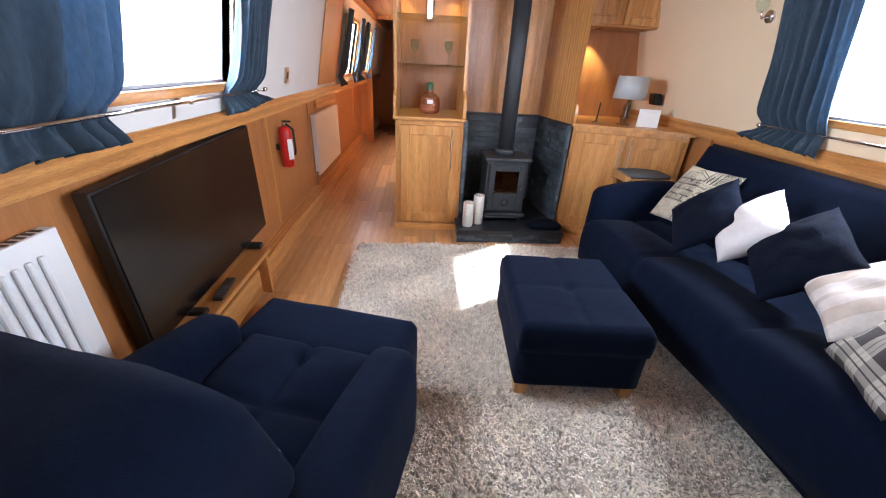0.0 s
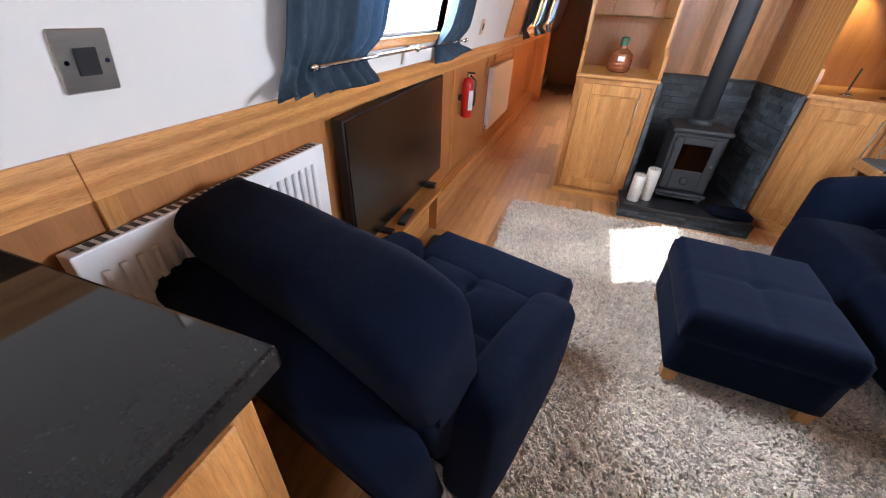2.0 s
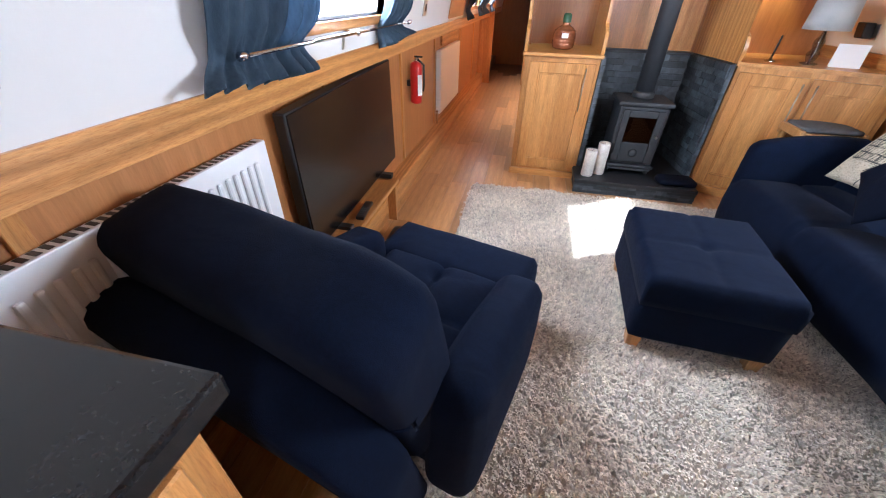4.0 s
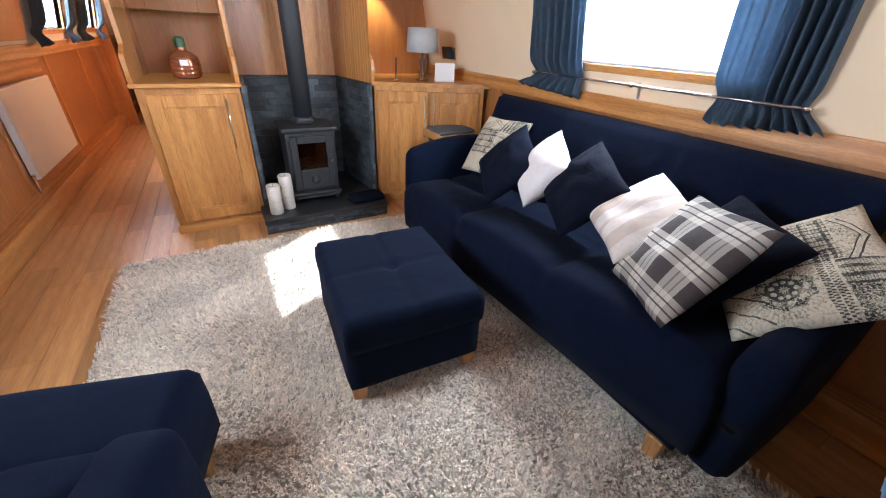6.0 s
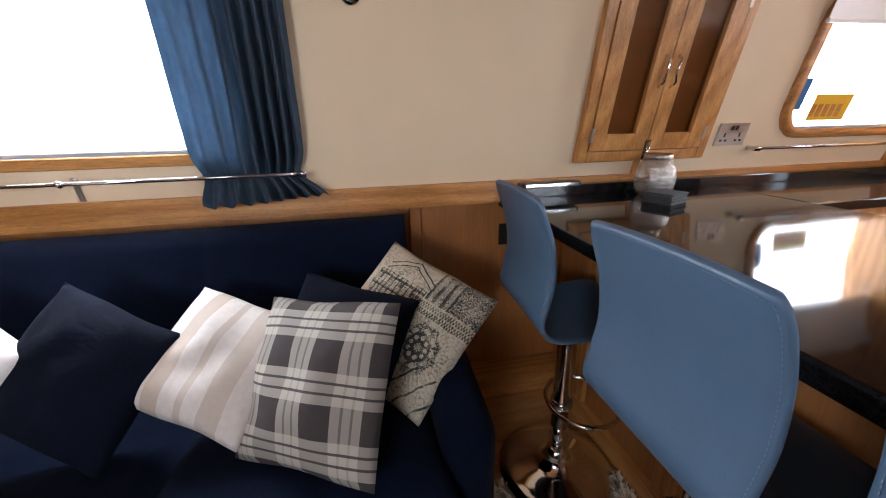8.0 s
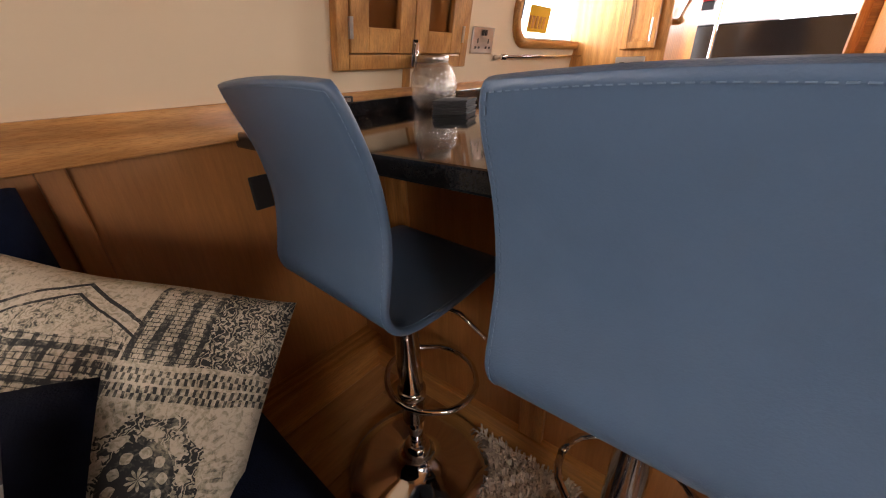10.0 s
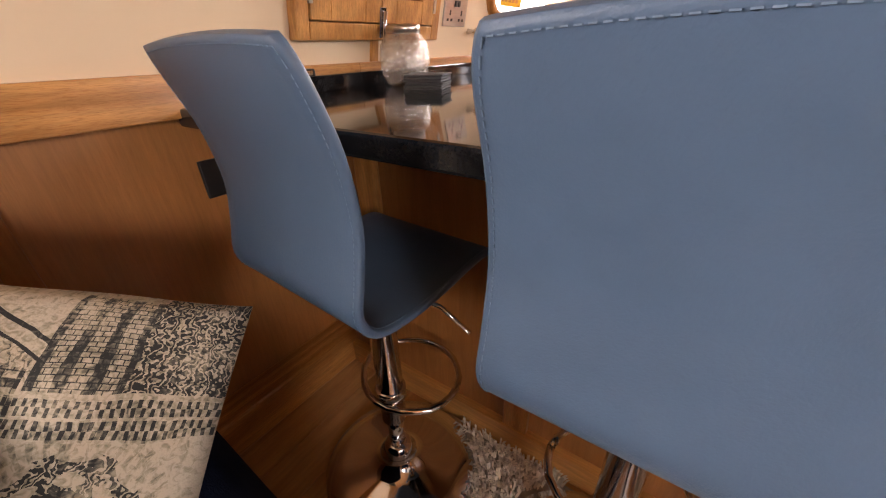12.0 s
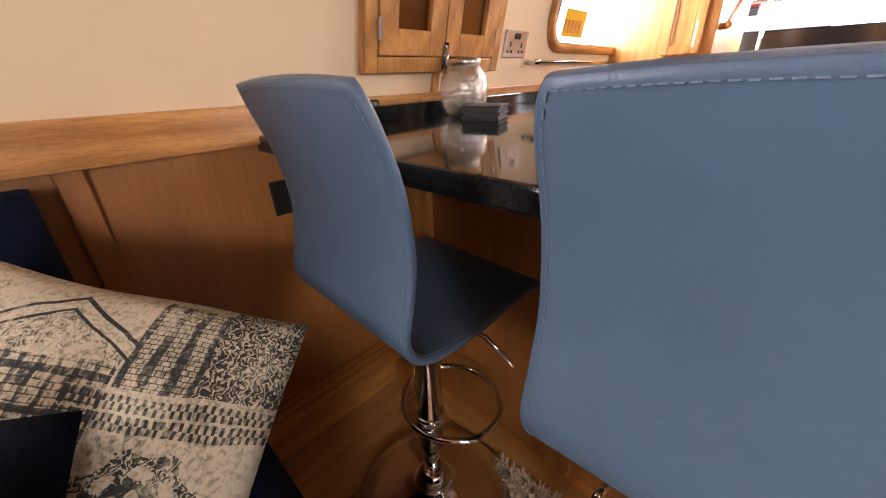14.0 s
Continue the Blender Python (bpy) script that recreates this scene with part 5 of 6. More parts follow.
def bar_stool():
    ob = thing("bar_stool", pose(0, 0, 0), "blue-grey faux leather bar stool on a chrome pedestal", "stool", "bar stools at the counter")
    prof = stool_profile()
    half, t, nx = 0.168, 0.013, 14
    total = len(prof) - 1
    def section(inset, offset):
        rows = []
        for k, p in enumerate(prof):
            d = (prof[min(k + 1, total)] - prof[max(k - 1, 0)]).normalized()
            nrm = Vector((-d.y, d.x))
            edge = min(k, total - k) / 5
            w = half * (1 - 0.08 * max(0, 1 - edge) ** 2.2) - inset
            q = p + nrm * offset
            rows.append([(w * (2 * i / nx - 1), q.x, q.y - (0.006 * (1 - (2 * i / nx - 1) ** 2) * (-1 if k < 3 else 0))) for i in range(nx + 1)])
        return rows
    bm = bmesh.new()
    shells = []
    for inset, off in ((0.004, t / 2), (0.0, t / 4), (0.0, -t / 4), (0.004, -t / 2)):
        shells.append([[bm.verts.new(c) for c in row] for row in section(inset, off)])
    for sgn, sh in ((1, shells[0]), (-1, shells[-1])):
        for a, b in zip(sh, sh[1:]):
            for i in range(nx):
                q = (a[i], a[i + 1], b[i + 1], b[i])
                bm.faces.new(q if sgn > 0 else q[::-1])
    for a, b in zip(shells, shells[1:]):
        rim = lambda s: [s[0][i] for i in range(nx + 1)] + [s[k][nx] for k in range(1, total + 1)] + [s[total][i] for i in range(nx - 1, -1, -1)] + [s[k][0] for k in range(total - 1, 0, -1)]
        ra, rb = rim(a), rim(b)
        for k in range(len(ra)):
            bm.faces.new((ra[k], ra[(k + 1) % len(ra)], rb[(k + 1) % len(rb)], rb[k]))
    bmesh.ops.recalc_face_normals(bm, faces=bm.faces)
    shell = part("seat_shell", moved(bm, pose(0, 0, 0.638)), LEATHER, ob, "one-piece curved seat and back", True)
    # stitching round the rim, on both faces
    st_bm = bmesh.new()
    for off in (t / 2 + 0.0008, -t / 2 - 0.0008):
        rows = section(0.008, off)
        path = [Vector(rows[1][i]) for i in range(nx + 1)] + [Vector(rows[k][nx]) for k in range(2, total)] + [Vector(rows[k][0]) for k in range(total - 1, 1, -1)]
        runs = [path[: nx + 1], path[nx : nx + total - 2], [path[0]] + path[: nx + total - 2 : -1]]
        for run in runs:
            for p, q in zip(run, run[1:]):
                steps = max(1, int((q - p).length / 0.007))
                for s in range(steps):
                    a, b = p.lerp(q, s / steps), p.lerp(q, (s + 0.62) / steps)
                    if (b - a).length > 1e-4:
                        rod([a, b], 0.0007, 4, st_bm)
    tagged(part("stitching", moved(st_bm, pose(0, 0, 0.638)), THREAD, shell, "contrast stitching along the rim"), kind="stuff")
    part("mount_plate", box(-0.08, 0.08, -0.08, 0.10, 0.612, 0.630, 0.004), BLACK, ob)
    part("column", turned([(0.03, 0.20), (0.03, 0.586), (0.036, 0.591), (0.036, 0.614)], 24), CHROME, ob, "thick chrome gas column", True)
    part("piston", rod([(0, 0, 0.06), (0, 0, 0.21)], 0.019, 20), CHROME, ob, smooth=True)
    part("base", turned([(0.195, 0.0), (0.200, 0.004), (0.197, 0.010), (0.15, 0.018), (0.08, 0.028), (0.05, 0.045), (0.038, 0.07), (0.033, 0.10), (0.022, 0.105)], 48), CHROME, ob, "chrome trumpet base", True)
    ring = []
    for k in range(25):
        a = math.pi * 2 * k / 24
        ring.append((0.125 * math.cos(a) * (1.0 if abs(math.sin(a)) < 0.7 else 0.95), -0.07 + 0.115 * math.sin(a) * -1, 0.29))
    part("footrest", rod(ring, 0.008, 10), CHROME, ob, "looped chrome footrest", True)
    part("footrest_clamp", turned([(0.034, 0.275), (0.036, 0.278), (0.036, 0.305), (0.034, 0.308)], 20), CHROME, ob, smooth=True)
    part("lever", rod([(-0.03, 0.0, 0.60), (-0.13, -0.04, 0.57), (-0.19, -0.05, 0.53)], 0.005, 8), CHROME, ob, "height lever", True)
    return ob


s1 = bar_stool()
s1.matrix_world = pose(1.62, 0.075, 0.013, 0, 0, -3)
s2 = copy_thing(s1, pose(1.130, 0.072, 0.013, 0, 0, 0.5))
s3 = copy_thing(s1, pose(0.705, 0.085, 0.013, 0, 0, -6))

# ---- galley ----
bar = thing("bar_counter", pose(0, 0, 0), "oak panelled breakfast bar under a black granite top", "counter")
part("body", box(0.44, 2.1, -0.76, -0.16, 0.0, 0.88, 0.003, 1), PLY, bar)
for x in (0.47, 0.93, 1.39, 1.85):
    part("post", box(x - 0.035, x + 0.035, -0.162, -0.14, 0.0, 0.88, 0.004), OAK_Z, bar)
part("base_rail", box(0.44, 2.1, -0.162, -0.136, 0.0, 0.09, 0.004), OAK_X, bar)
part("top_rail", box(0.44, 2.1, -0.162, -0.142, 0.80, 0.88, 0.004), OAK_X, bar)
base_r = thing("base_unit", pose(0, 0, 0), "oak base unit with panelled doors along the galley side", "cabinet", "galley base units")
part("body", box(1.67, 2.1, -1.785, -0.765, 0.0, 0.88, 0.003, 1), OAK_Z, base_r)
for y in (-0.785, -1.285):
    door_on(base_r, 1.648, y, 0.09, 0.49, 0.76, -90, 0.44, (0.45, 0.72))
wt = thing("worktop", pose(0, 0, 0), "polished black granite worktop with an upstand", "worktop")
part("bar_slab", box(0.38, 2.06, -0.785, 0.155, 0.885, 0.922, 0.006), BLACK_STONE, wt)
part("side_slab", box(1.635, 2.06, -1.79, -0.786, 0.885, 0.922, 0.006), BLACK_STONE, wt)
part("upstand", box(2.0, 2.036, -1.79, 0.10, 0.922, 0.962, 0.003), BLACK_STONE, wt)

base_l = thing("base_unit", pose(0, 0, 0), "oak base unit with a panelled end beside the armchair", "cabinet", "galley base units")
part("body", box(-0.90, -0.32, -2.2, 0.19, 0.0, 0.88, 0.003, 1), OAK_Z, base_l)
door_on(base_l, -0.298, -0.53, 0.09, 0.68, 0.77, 90, None, None, 0.08)
wl = thing("worktop", pose(0, 0, 0), "polished black granite worktop corner by the armchair", "worktop")
part("slab", box(-0.90, -0.286, -2.2, 0.218, 0.885, 0.922, 0.006), BLACK_STONE, wl)
part("upstand", box(-0.899, -0.865, -2.2, 0.16, 0.923, 0.955, 0.003), BLACK_STONE, wl)

jar = thing("glass_jar", pose(1.915, -0.41, 0.922), "round crackled silver glass jar lantern with a metal rim", "jar")
JS = 0.86
jp = [(r * JS, z) for r, z in [(0.045, 0.0), (0.062, 0.008), (0.078, 0.035), (0.083, 0.07), (0.076, 0.105), (0.058, 0.128), (0.05, 0.135)]]
jb = turned(jp, 40)
for v in jb.verts:
    v.co += Vector((v.co.x, v.co.y, 0)).normalized() * 0.004 * noise.noise(v.co * 60) if v.co.xy.length > 0.01 else Vector()
crackle = mat("crackled_mercury_glass", (0.62, 0.61, 0.58), 0.07, 0.75, spread=0.5, scale=60, bump=1.0, bump_scale=110)
crackle.node_tree.nodes["Principled BSDF"].inputs["Alpha"].default_value = 0.62
part("bowl", jb, crackle, jar, "crackled mirrored glass", True)
part("rim", turned([(0.045, 0.132), (0.048, 0.135), (0.048, 0.150), (0.043, 0.152), (0.041, 0.135)], 32), STEEL, jar, smooth=True)

coast = thing("coaster_stack", pose(1.79, -0.35, 0.9225, 0, 0, 20), "stack of square dark slate coasters", "coasters")
for i in range(6):
    part("coaster", moved(box(-0.05, 0.05, -0.05, 0.05, i * 0.0062, i * 0.0062 + 0.0048, 0.001, 1), pose(0.002 * math.sin(i * 2.3), 0.002 * math.cos(i * 1.7), 0)), GREY_PAD, coast)

bx = thing("extension_socket", pose(1.99, -0.02, 0.962), "slim chrome and black strip on the upstand", "socket")
part("body", box(-0.02, 0.02, -0.12, 0.12, 0.0, 0.018, 0.004), BLACK, bx)
part("face", box(-0.021, -0.0195, -0.11, 0.10, 0.004, 0.014), CHROME, bx)
ls = thing("lower_socket", pose(2.108, 0.105, 0.755), "black socket on the lower panelling", "socket")
part("plate", box(-0.010, 0.0, -0.026, 0.026, -0.045, 0.045, 0.003), BLACK, ls)

# glazed wall cabinet
wc = thing("glazed_wall_cabinet", pose(0, 0, 0), "small oak wall cabinet with two smoked glass doors and chrome catches", "cabinet")
wy0, wy1, wz0, wz1 = -0.71, -0.135, 1.04, 1.69
W = lambda bm: on_wall(bm, right)
for a, b, c, d in ((wy0, wy0 + 0.04, wz0, wz1), (wy1 - 0.04, wy1, wz0, wz1), (wy0 + 0.04, wy1 - 0.04, wz0, wz0 + 0.04), (wy0 + 0.04, wy1 - 0.04, wz1 - 0.04, wz1)):
    part("frame", W(box(0.0, 0.03, a, b, c, d, 0.004)), OAK_Z, wc)
part("back", W(box(0.0, 0.004, wy0 + 0.04, wy1 - 0.04, wz0 + 0.04, wz1 - 0.04)), PLY, wc)
ym = (wy0 + wy1) / 2
for a, b, hs in ((wy0 + 0.042, ym - 0.002, 1), (ym + 0.002, wy1 - 0.042, -1)):
    dbm = bmesh.new()
    r = 0.062
    box(0.012, 0.034, a, a + r, wz0 + 0.042, wz1 - 0.042, 0.002, 1, dbm)
    box(0.012, 0.034, b - r, b, wz0 + 0.042, wz1 - 0.042, 0.002, 1, dbm)
    box(0.012, 0.034, a + r, b - r, wz0 + 0.042, wz0 + 0.042 + r, 0.002, 1, dbm)
    box(0.012, 0.034, a + r, b - r, wz1 - 0.042 - r, wz1 - 0.042, 0.002, 1, dbm)
    dd = part("door", W(dbm), OAK_Z, wc)
    part("pane", W(box(0.018, 0.021, a + r - 0.004, b - r + 0.004, wz0 + 0.1, wz1 - 0.1)), SMOKED, dd, "smoked glass pane")
    yh = ym + (0.025 if hs < 0 else -0.025)
    part("handle", W(rod([(0.034, yh, 1.40), (0.055, yh, 1.385), (0.05, yh + 0.006 * hs, 1.35), (0.055, yh, 1.315), (0.034, yh, 1.30)], 0.005, 8)), CHROME, dd, "curved chrome pull", True)
    for z in (1.14, 1.57):
        yy = a if hs > 0 else b
        part("hinge", W(box(0.03, 0.037, yy - 0.006, yy + 0.006, z - 0.025, z + 0.025)), STEEL, dd)
for z0, z1 in ((1.045, 1.12), (1.595, 1.67)):
    bolt = part("catch", W(box(0.034, 0.04, ym - 0.012, ym + 0.012, z0, z1, 0.002, 1)), CHROME, wc, "chrome barrel bolt")
    part("bolt", W(rod([(0.046, ym, z0 - 0.012), (0.046, ym, z1 - 0.01)], 0.006, 8)), CHROME, bolt, smooth=True)
structure("trim_drop_strip", on_wall(box(0.0, 0.012, ym - 0.012, ym + 0.012, TRIM_R, wz0), right), OAK_Z, "short oak strip below the wall cabinet")

hook = thing("wall_hook", pose(0, 0, 0), "small chrome knob on the cream wall above the socket", "hook")
part("rose", W(rod([(0, -0.856, 1.644), (0.006, -0.856, 1.644)], 0.014, 16)), CHROME, hook, smooth=True)
part("knob", W(rod([(0.006, -0.856, 1.644), (0.018, -0.856, 1.644), (0.03, -0.856, 1.644)], [0.006, 0.006, 0.011], 12)), CHROME, hook, smooth=True)

# hob
hob = thing("gas_hob", pose(0.745, -0.485, 0.9225), "stainless gas hob with black cast pan supports", "hob")
part("plate", box(-0.30, 0.30, -0.235, 0.235, 0, 0.012, 0.005), STEEL, hob, "stainless steel plate")
for i in range(4):
    part("knob", moved(turned([(0.021, 0), (0.021, 0.018), (0.017, 0.024)], 18), pose(0.255, -0.13 + 0.085 * i, 0.012)), BLACK, hob, smooth=True)
for bx_, by_, r in ((0.10, 0.11, 0.045), (0.10, -0.11, 0.035), (-0.16, 0.11, 0.035), (-0.16, -0.11, 0.05)):
    burner = part("burner", moved(turned([(r + 0.012, 0), (r + 0.012, 0.01), (r, 0.014), (r, 0.024), (r * 0.8, 0.028)], 24), pose(bx_, by_, 0.012)), STEEL, hob, smooth=True)
    part("burner_cap", moved(turned([(r * 0.8, 0.028), (r * 0.8, 0.034), (r * 0.7, 0.037)], 24), pose(bx_, by_, 0.012)), IRON, burner, smooth=True)
for gx in (0.09, -0.165):
    gb = bmesh.new()
    for y in (-0.20, 0.0, 0.20):
        rod([(gx - 0.115, y, 0.014), (gx - 0.11, y, 0.05), (gx - 0.03, y, 0.056)], 0.006, 6, gb)
        rod([(gx + 0.115, y, 0.014), (gx + 0.11, y, 0.05), (gx + 0.03, y, 0.056)], 0.006, 6, gb)
    for x in (gx - 0.11, gx + 0.11):
        rod([(x, -0.2, 0.05), (x, 0.2, 0.05)], 0.006, 6, gb)
    for y in (-0.2, 0.0, 0.2):
        rod([(gx - 0.11, y, 0.05), (gx + 0.11, y, 0.05)], 0.006, 6, gb)
    part("pan_support", gb, IRON, hob, "black pan support", True)

# tall unit beside the companionway
tu = thing("tall_unit", pose(0, 0, 0), "tall oak unit with a small cupboard door and a handrail", "cabinet")
part("body", box(1.56, 2.06, -2.6, -1.79, 0.0, 1.93, 0.004), OAK_Z, tu)
d = door_on(tu, 1.775, -1.768, 1.09, 0.165, 0.40, 180, None, None, 0.035)
part("handle", rod([(1.63, -1.735, 1.12), (1.63, -1.735, 1.22)], 0.005, 8), STEEL, tu)
part("control", box(1.66, 1.73, -1.79, -1.78, 1.44, 1.51, 0.002, 1), BOAT_WHITE, tu, "small white heating control")
part("control_dial", box(1.68, 1.71, -1.781, -1.777, 1.46, 1.49), BLACK, tu)
part("socket_plate", box(1.645, 1.79, -1.79, -1.782, 0.99, 1.055, 0.002, 1), STEEL, tu, "brushed steel double socket")
for x in (1.68, 1.755):
    part("socket_hole", box(x - 0.012, x + 0.012, -1.783, -1.780, 1.005, 1.03), BLACK, tu)
part("switch_panel", box(1.552, 1.562, -2.2, -1.95, 1.45, 1.75, 0.002, 1), BOAT_WHITE, tu, "white switch panel")
for i in range(5):
    for j in range(3):
        part("switch", box(1.548, 1.554, -2.17 + j * 0.07, -2.14 + j * 0.07, 1.49 + i * 0.05, 1.515 + i * 0.05), BLACK, tu)
for x in (1.53, 0.80):
    hr = thing("hand_rail", pose(0, 0, 0), "shaped oak grab handle beside the steps", "handle", "grab handles")
    part("bar", rod([(x, -1.82, 1.20), (x, -1.88, 1.21), (x, -2.10, 1.34), (x, -2.15, 1.40)], 0.016, 10), OAK_Z, hr, smooth=True)
    for p in ((-1.84, 1.20), (-2.14, 1.39)):
        part("stand_off", rod([(x, *p), (x + (0.04 if x > 1 else -0.04), *p)], 0.014, 10), OAK_Z, hr)

# oven tower
ot = thing("oven_tower", pose(0, 0, 0), "oak tower housing a double oven and a microwave", "oven")
part("body", box(-0.05, 0.765, -2.6, -2.05, 0.0, 1.93, 0.004), OAK_Z, ot)
for z0, z1, hz in ((0.45, 0.93, 0.89), (0.95, 1.36, 1.32)):
    dr = part("oven_door", box(0.06, 0.72, -2.05, -2.02, z0, z1, 0.004), SCREEN, ot, "black glass oven door")
    part("handle", rod([(0.08, -1.98, hz), (0.70, -1.98, hz)], 0.011, 10), STEEL, dr, "steel bar handle", True)
    part("trim", box(0.06, 0.72, -2.019, -2.014, z1 - 0.09, z1 - 0.01), STEEL, dr)
mw = part("microwave", box(0.06, 0.72, -2.05, -2.02, 1.44, 1.80, 0.004), STEEL, ot, "stainless built-in microwave")
part("window", box(0.10, 0.68, -2.02, -2.014, 1.52, 1.77), SCREEN, mw, "dark microwave window")

# steps up to the rear doorway
steps = thing("companion_steps", pose(0, 0, 0), "oak companionway steps with dark treads", "steps")
for z, y in ((0.25, -1.90), (0.50, -2.05), (0.755, -2.20)):
    part("riser", box(0.78, 1.55, -2.6, y, z - 0.25, z - 0.03, 0.003, 1), OAK_X, steps)
    tread = part("tread", box(0.78, 1.55, -2.6, y + 0.02, z - 0.03, z, 0.005), OAK_X, steps)
    part("tread_mat", box(0.80, 1.53, -2.58, y + 0.005, z, z + 0.006), GREY_PAD, tread, "dark ribbed tread mat")

# ---- outside the openings ----
deck = thing("rear_deck", pose(0, 0, 0), "white rear deck with a black steel bulwark and a chrome rail", "deck")
part("deck_floor", box(-0.6, 3.0, -5.2, -2.75, 0.55, 0.62), BOAT_WHITE, deck)
part("bulwark", box(-0.6, 3.2, -5.2, -5.1, 0.62, 1.36, 0.01), BOAT_BLACK, deck, "black painted bulwark")
part("rail", rod([(-0.6, -5.0, 1.62), (3.2, -5.0, 1.62)], 0.02, 10), CHROME, deck)
for x in (0.613, 2.9):
    part("stanchion", rod([(x, -5.0, 0.62), (x, -5.0, 1.62)], 0.014, 10), CHROME, deck)
cn = part("canopy", moved(box(0, 0.46, -0.06, 0.0, 0, 0.6, 0.02), pose(1.31, -3.6, 1.61, -8, 2, 6)), CANVAS)
tagged(cn, "dark canvas cover hanging over the rear deck", "cover")
mast = part("cover_pole", rod([(1.58, -3.66, 0.62), (1.58, -3.68, 1.72)], 0.015, 8), CHROME)
tagged(mast, "chrome pole carrying the canvas cover", "pole")
lk = part("deck_locker", box(1.2, 2.5, -5.3, -5.0, 1.36, 1.50, 0.01), BOAT_WHITE)
tagged(lk, "white locker lid on top of the bulwark", "locker")
tb = thing("tool_box", pose(1.905, -4.64, 1.50), "small red and black box on the bulwark", "box")
part("case", box(-0.105, 0.105, -0.60, -0.42, 0, 0.09, 0.01), BLACK, tb)
part("lid", box(-0.11, 0.11, -0.605, -0.415, 0.09, 0.115, 0.01), RED, tb)
sign = thing("window_sign", pose(0, 0, 0), "yellow and blue stickers on the galley window", "sign")
part("yellow_sticker", on_wall(box(-0.0365, -0.035, -1.46, -1.25, 1.175, 1.28), right), YELLOW, sign, "yellow sticker")
part("blue_sticker", on_wall(box(-0.0365, -0.035, -1.19, -1.125, 1.22, 1.34), right), BLUE_SIGN, sign, "blue sticker")
for i in range(5):
    part("print_bar", on_wall(box(-0.035, -0.034, -1.42 + i * 0.036, -1.395 + i * 0.036, 1.19, 1.24), right), OAK_Y, sign)
blind = thing("roller_blind", pose(0, 0, 0), "white roller blind pulled partly over the galley window", "blind")
part("cloth", on_wall(box(0.03, 0.033, -1.95, -1.03, 1.52, 1.72), right), BOAT_WHITE, blind)
part("hem_bar", on_wall(rod([(0.032, -1.95, 1.52), (0.032, -1.03, 1.52)], 0.008, 8), right), BOAT_WHITE, blind)
part("roller", on_wall(rod([(0.04, -1.96, 1.73), (0.04, -1.02, 1.73)], 0.022, 12), right), BOAT_WHITE, blind, smooth=True)
part("cord", on_wall(rod([(0.045, -2.06, 1.70), (0.05, -2.06, 0.97), (0.06, -2.02, 0.94), (0.05, -2.0, 1.70)], 0.002, 5), right), BOAT_WHITE, blind, "white pull cord")

# glowing ring beyond the towpath, added so the windows look overexposed
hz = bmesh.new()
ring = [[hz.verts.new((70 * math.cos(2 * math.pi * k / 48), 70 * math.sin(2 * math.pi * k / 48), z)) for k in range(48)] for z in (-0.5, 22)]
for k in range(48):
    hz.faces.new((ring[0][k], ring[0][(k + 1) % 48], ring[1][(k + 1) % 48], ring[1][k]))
structure("backdrop", hz, lit("glowing_backdrop", (0.95, 0.97, 1.0), 3.0), "self-lit pale ring standing in for the overexposed distance")

# ---- rug ----
rug = thing("rug", pose(0, 0, 0), "cream and taupe shag pile rug under the seating", "rug")
RX0, RX1, RY0, RY1 = -0.335, 1.60, -0.12, 2.69
part("backing", box(RX0, RX1, RY0, RY1, 0.0, 0.012, 0.004), RUG, rug)
rs = np.random.RandomState(3)
NT = 90000
px = rs.uniform(RX0, RX1, NT)
py = rs.uniform(RY0, RY1, NT)
clear = np.ones(NT, bool)
for sx, sy in ((1.62, 0.075), (1.130, 0.072), (0.705, 0.085)):
    clear &= (px - sx) ** 2 + (py - sy) ** 2 > 0.207 ** 2
px, py = px[clear], py[clear]
NT = len(px)
flow = rs.uniform(0, 6.28, NT)
flow = 2.2 * np.sin(px * 5.1 + 1.3 * np.sin(py * 4.3)) + 1.9 * np.cos(py * 6.7 + px * 2.2) + 1.4 * (flow - 3.14) / 3.14
lump = 0.5 + 0.25 * (np.sin(px * 97 + 2.4 * np.sin(py * 61)) + np.sin(py * 89 + 2.6 * np.sin(px * 53)))
ln = rs.uniform(0.014, 0.034, NT)
hh = rs.uniform(0.008, 0.018, NT) + 0.013 * lump
ww = rs.uniform(0.0022, 0.0046, NT)
dx, dy = np.cos(flow), np.sin(flow)
pos = np.empty((NT, 5, 3))
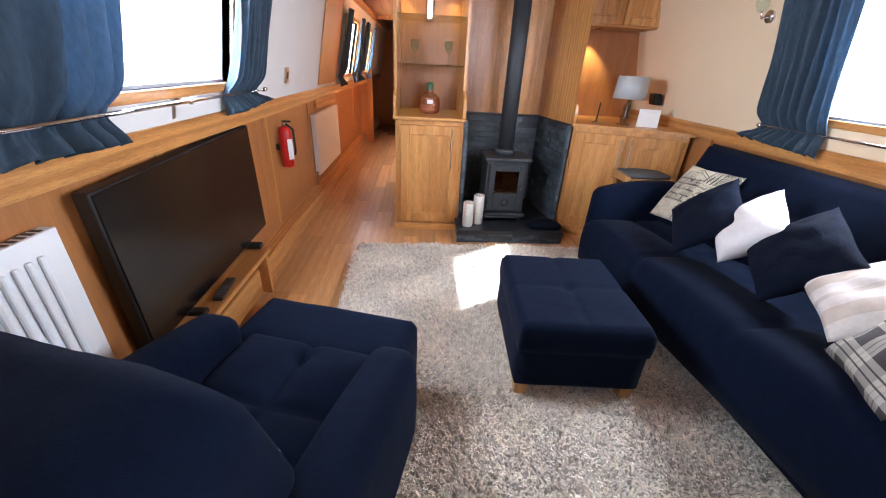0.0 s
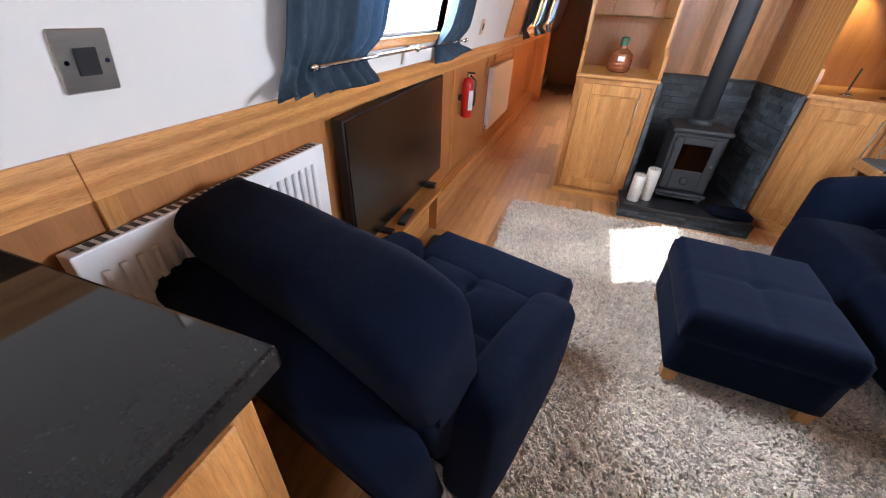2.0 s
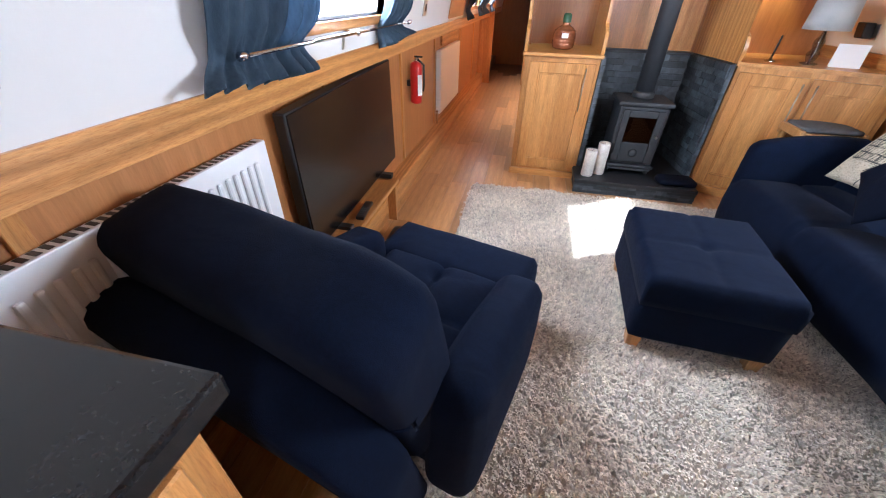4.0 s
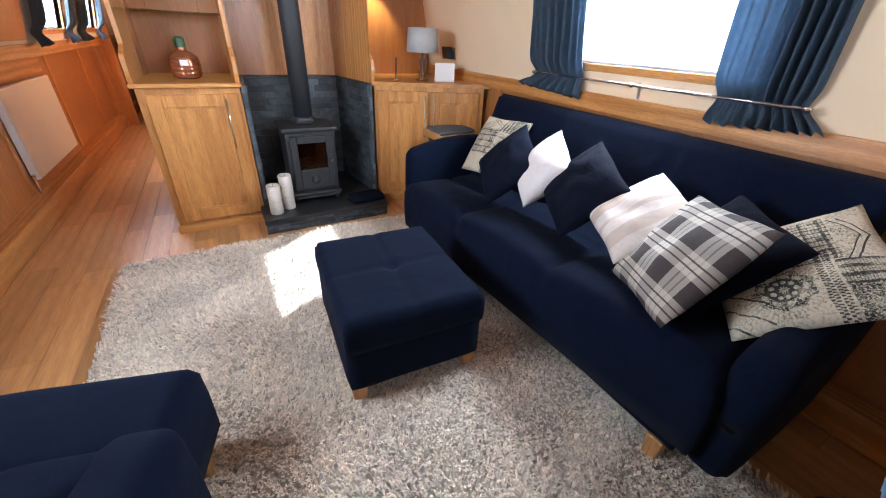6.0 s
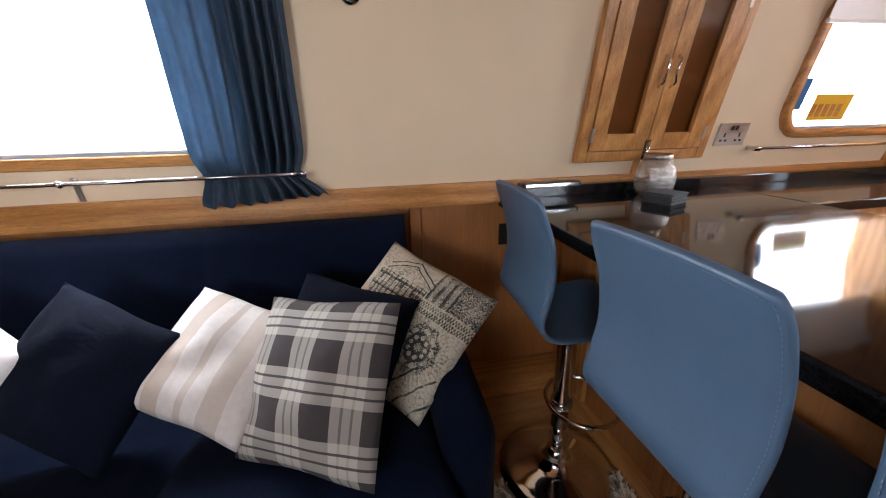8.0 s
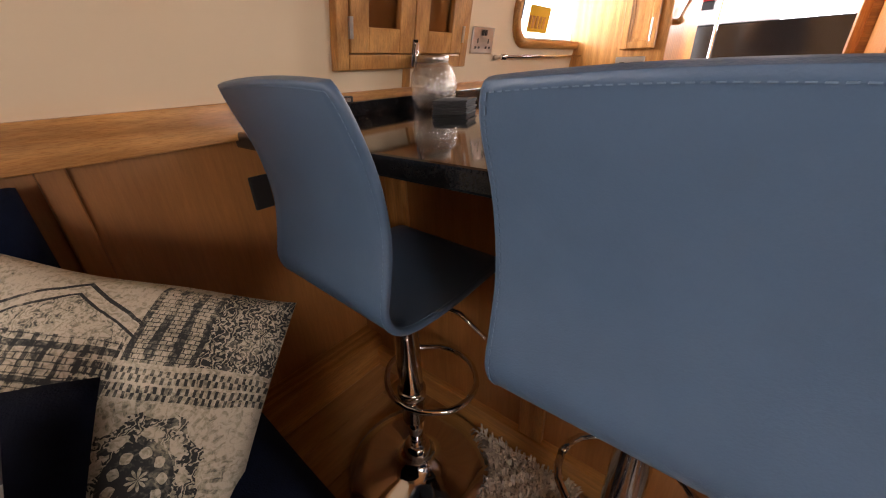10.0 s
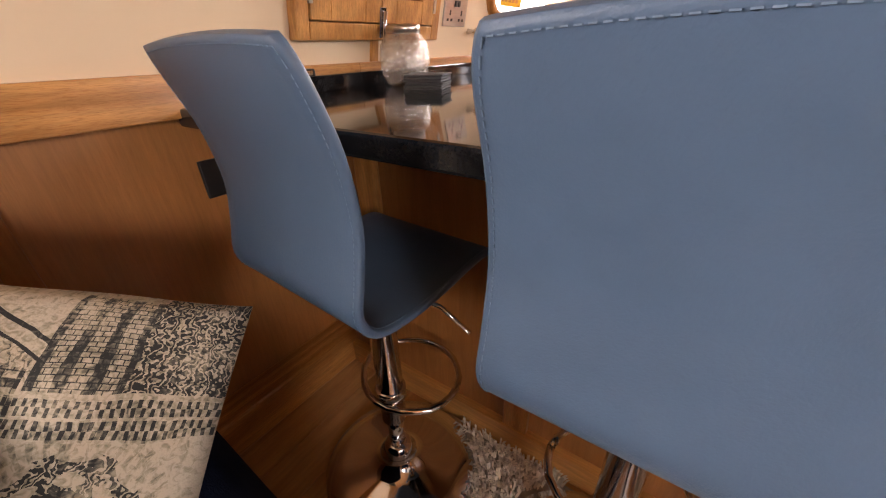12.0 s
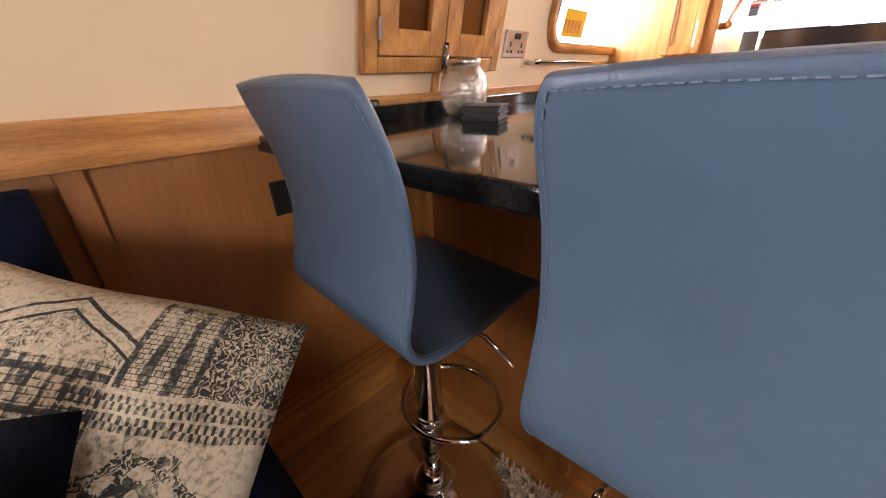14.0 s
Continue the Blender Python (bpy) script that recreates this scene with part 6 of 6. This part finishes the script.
for k, (s, z, wd) in enumerate(((0, 0.008, 1), (0, 0.008, -1), (0.55, 1.0, 1), (0.55, 1.0, -1), (1.0, 0.82, 0))):
    pos[:, k, 0] = px + dx * ln * s - dy * ww * wd
    pos[:, k, 1] = py + dy * ln * s + dx * ww * wd
    pos[:, k, 2] = z if k < 2 else 0.010 + hh * z
idx = np.arange(NT)[:, None] * 5
tris = np.concatenate([idx + [0, 1, 3], idx + [0, 3, 2], idx + [2, 3, 4]]).tolist()
pm = bpy.data.meshes.new("pile")
pm.from_pydata(pos.reshape(-1, 3).tolist(), [], tris)
pile_mat = mat("rug_yarn", (0.76, 0.69, 0.585), 0.95, spread=0.25, scale=30)
nt = pile_mat.node_tree
geo = nt.nodes.new("ShaderNodeNewGeometry")
hs = nt.nodes.new("ShaderNodeHueSaturation")
mr = nt.nodes.new("ShaderNodeMapRange")
mr.inputs["To Min"].default_value, mr.inputs["To Max"].default_value = 0.78, 1.2
nt.links.new(geo.outputs["Random Per Island"], mr.inputs["Value"])
nt.links.new(mr.outputs[0], hs.inputs["Value"])
pb = nt.nodes["Principled BSDF"]
nt.links.new(pb.inputs["Base Color"].links[0].from_socket, hs.inputs["Color"])
nt.links.new(hs.outputs[0], pb.inputs["Base Color"])
pm.materials.append(pile_mat)
pile = new("pile", pm)
pile.parent = rug
tagged(pile, "long twisted pile", kind="stuff")

# ---- floorboards ----
rng = random.Random(8)
bw = 0.128
meshes = {}
for L in (0.6, 0.8, 1.0, 1.2):
    pbm = box(0, bw - 0.0015, 0, L - 0.0015, -0.012, 0.0, 0.001, 1)
    me = bpy.data.meshes.new("floorboard")
    pbm.to_mesh(me)
    pbm.free()
    me.materials.append(PLANK)
    meshes[L] = me
for i in range(24):
    x = L_LOW + i * bw
    y = -2.6 - rng.uniform(0, 0.8)
    while y < 7.4:
        L = rng.choice((0.6, 0.8, 1.0, 1.2))
        if y + L > -2.6 and not (x > 0.1 and y > 3.1):
            ob = new("floorboard", meshes[L])
            ob.parent = floor
            ob.location = (x, y, 0)
        y += L
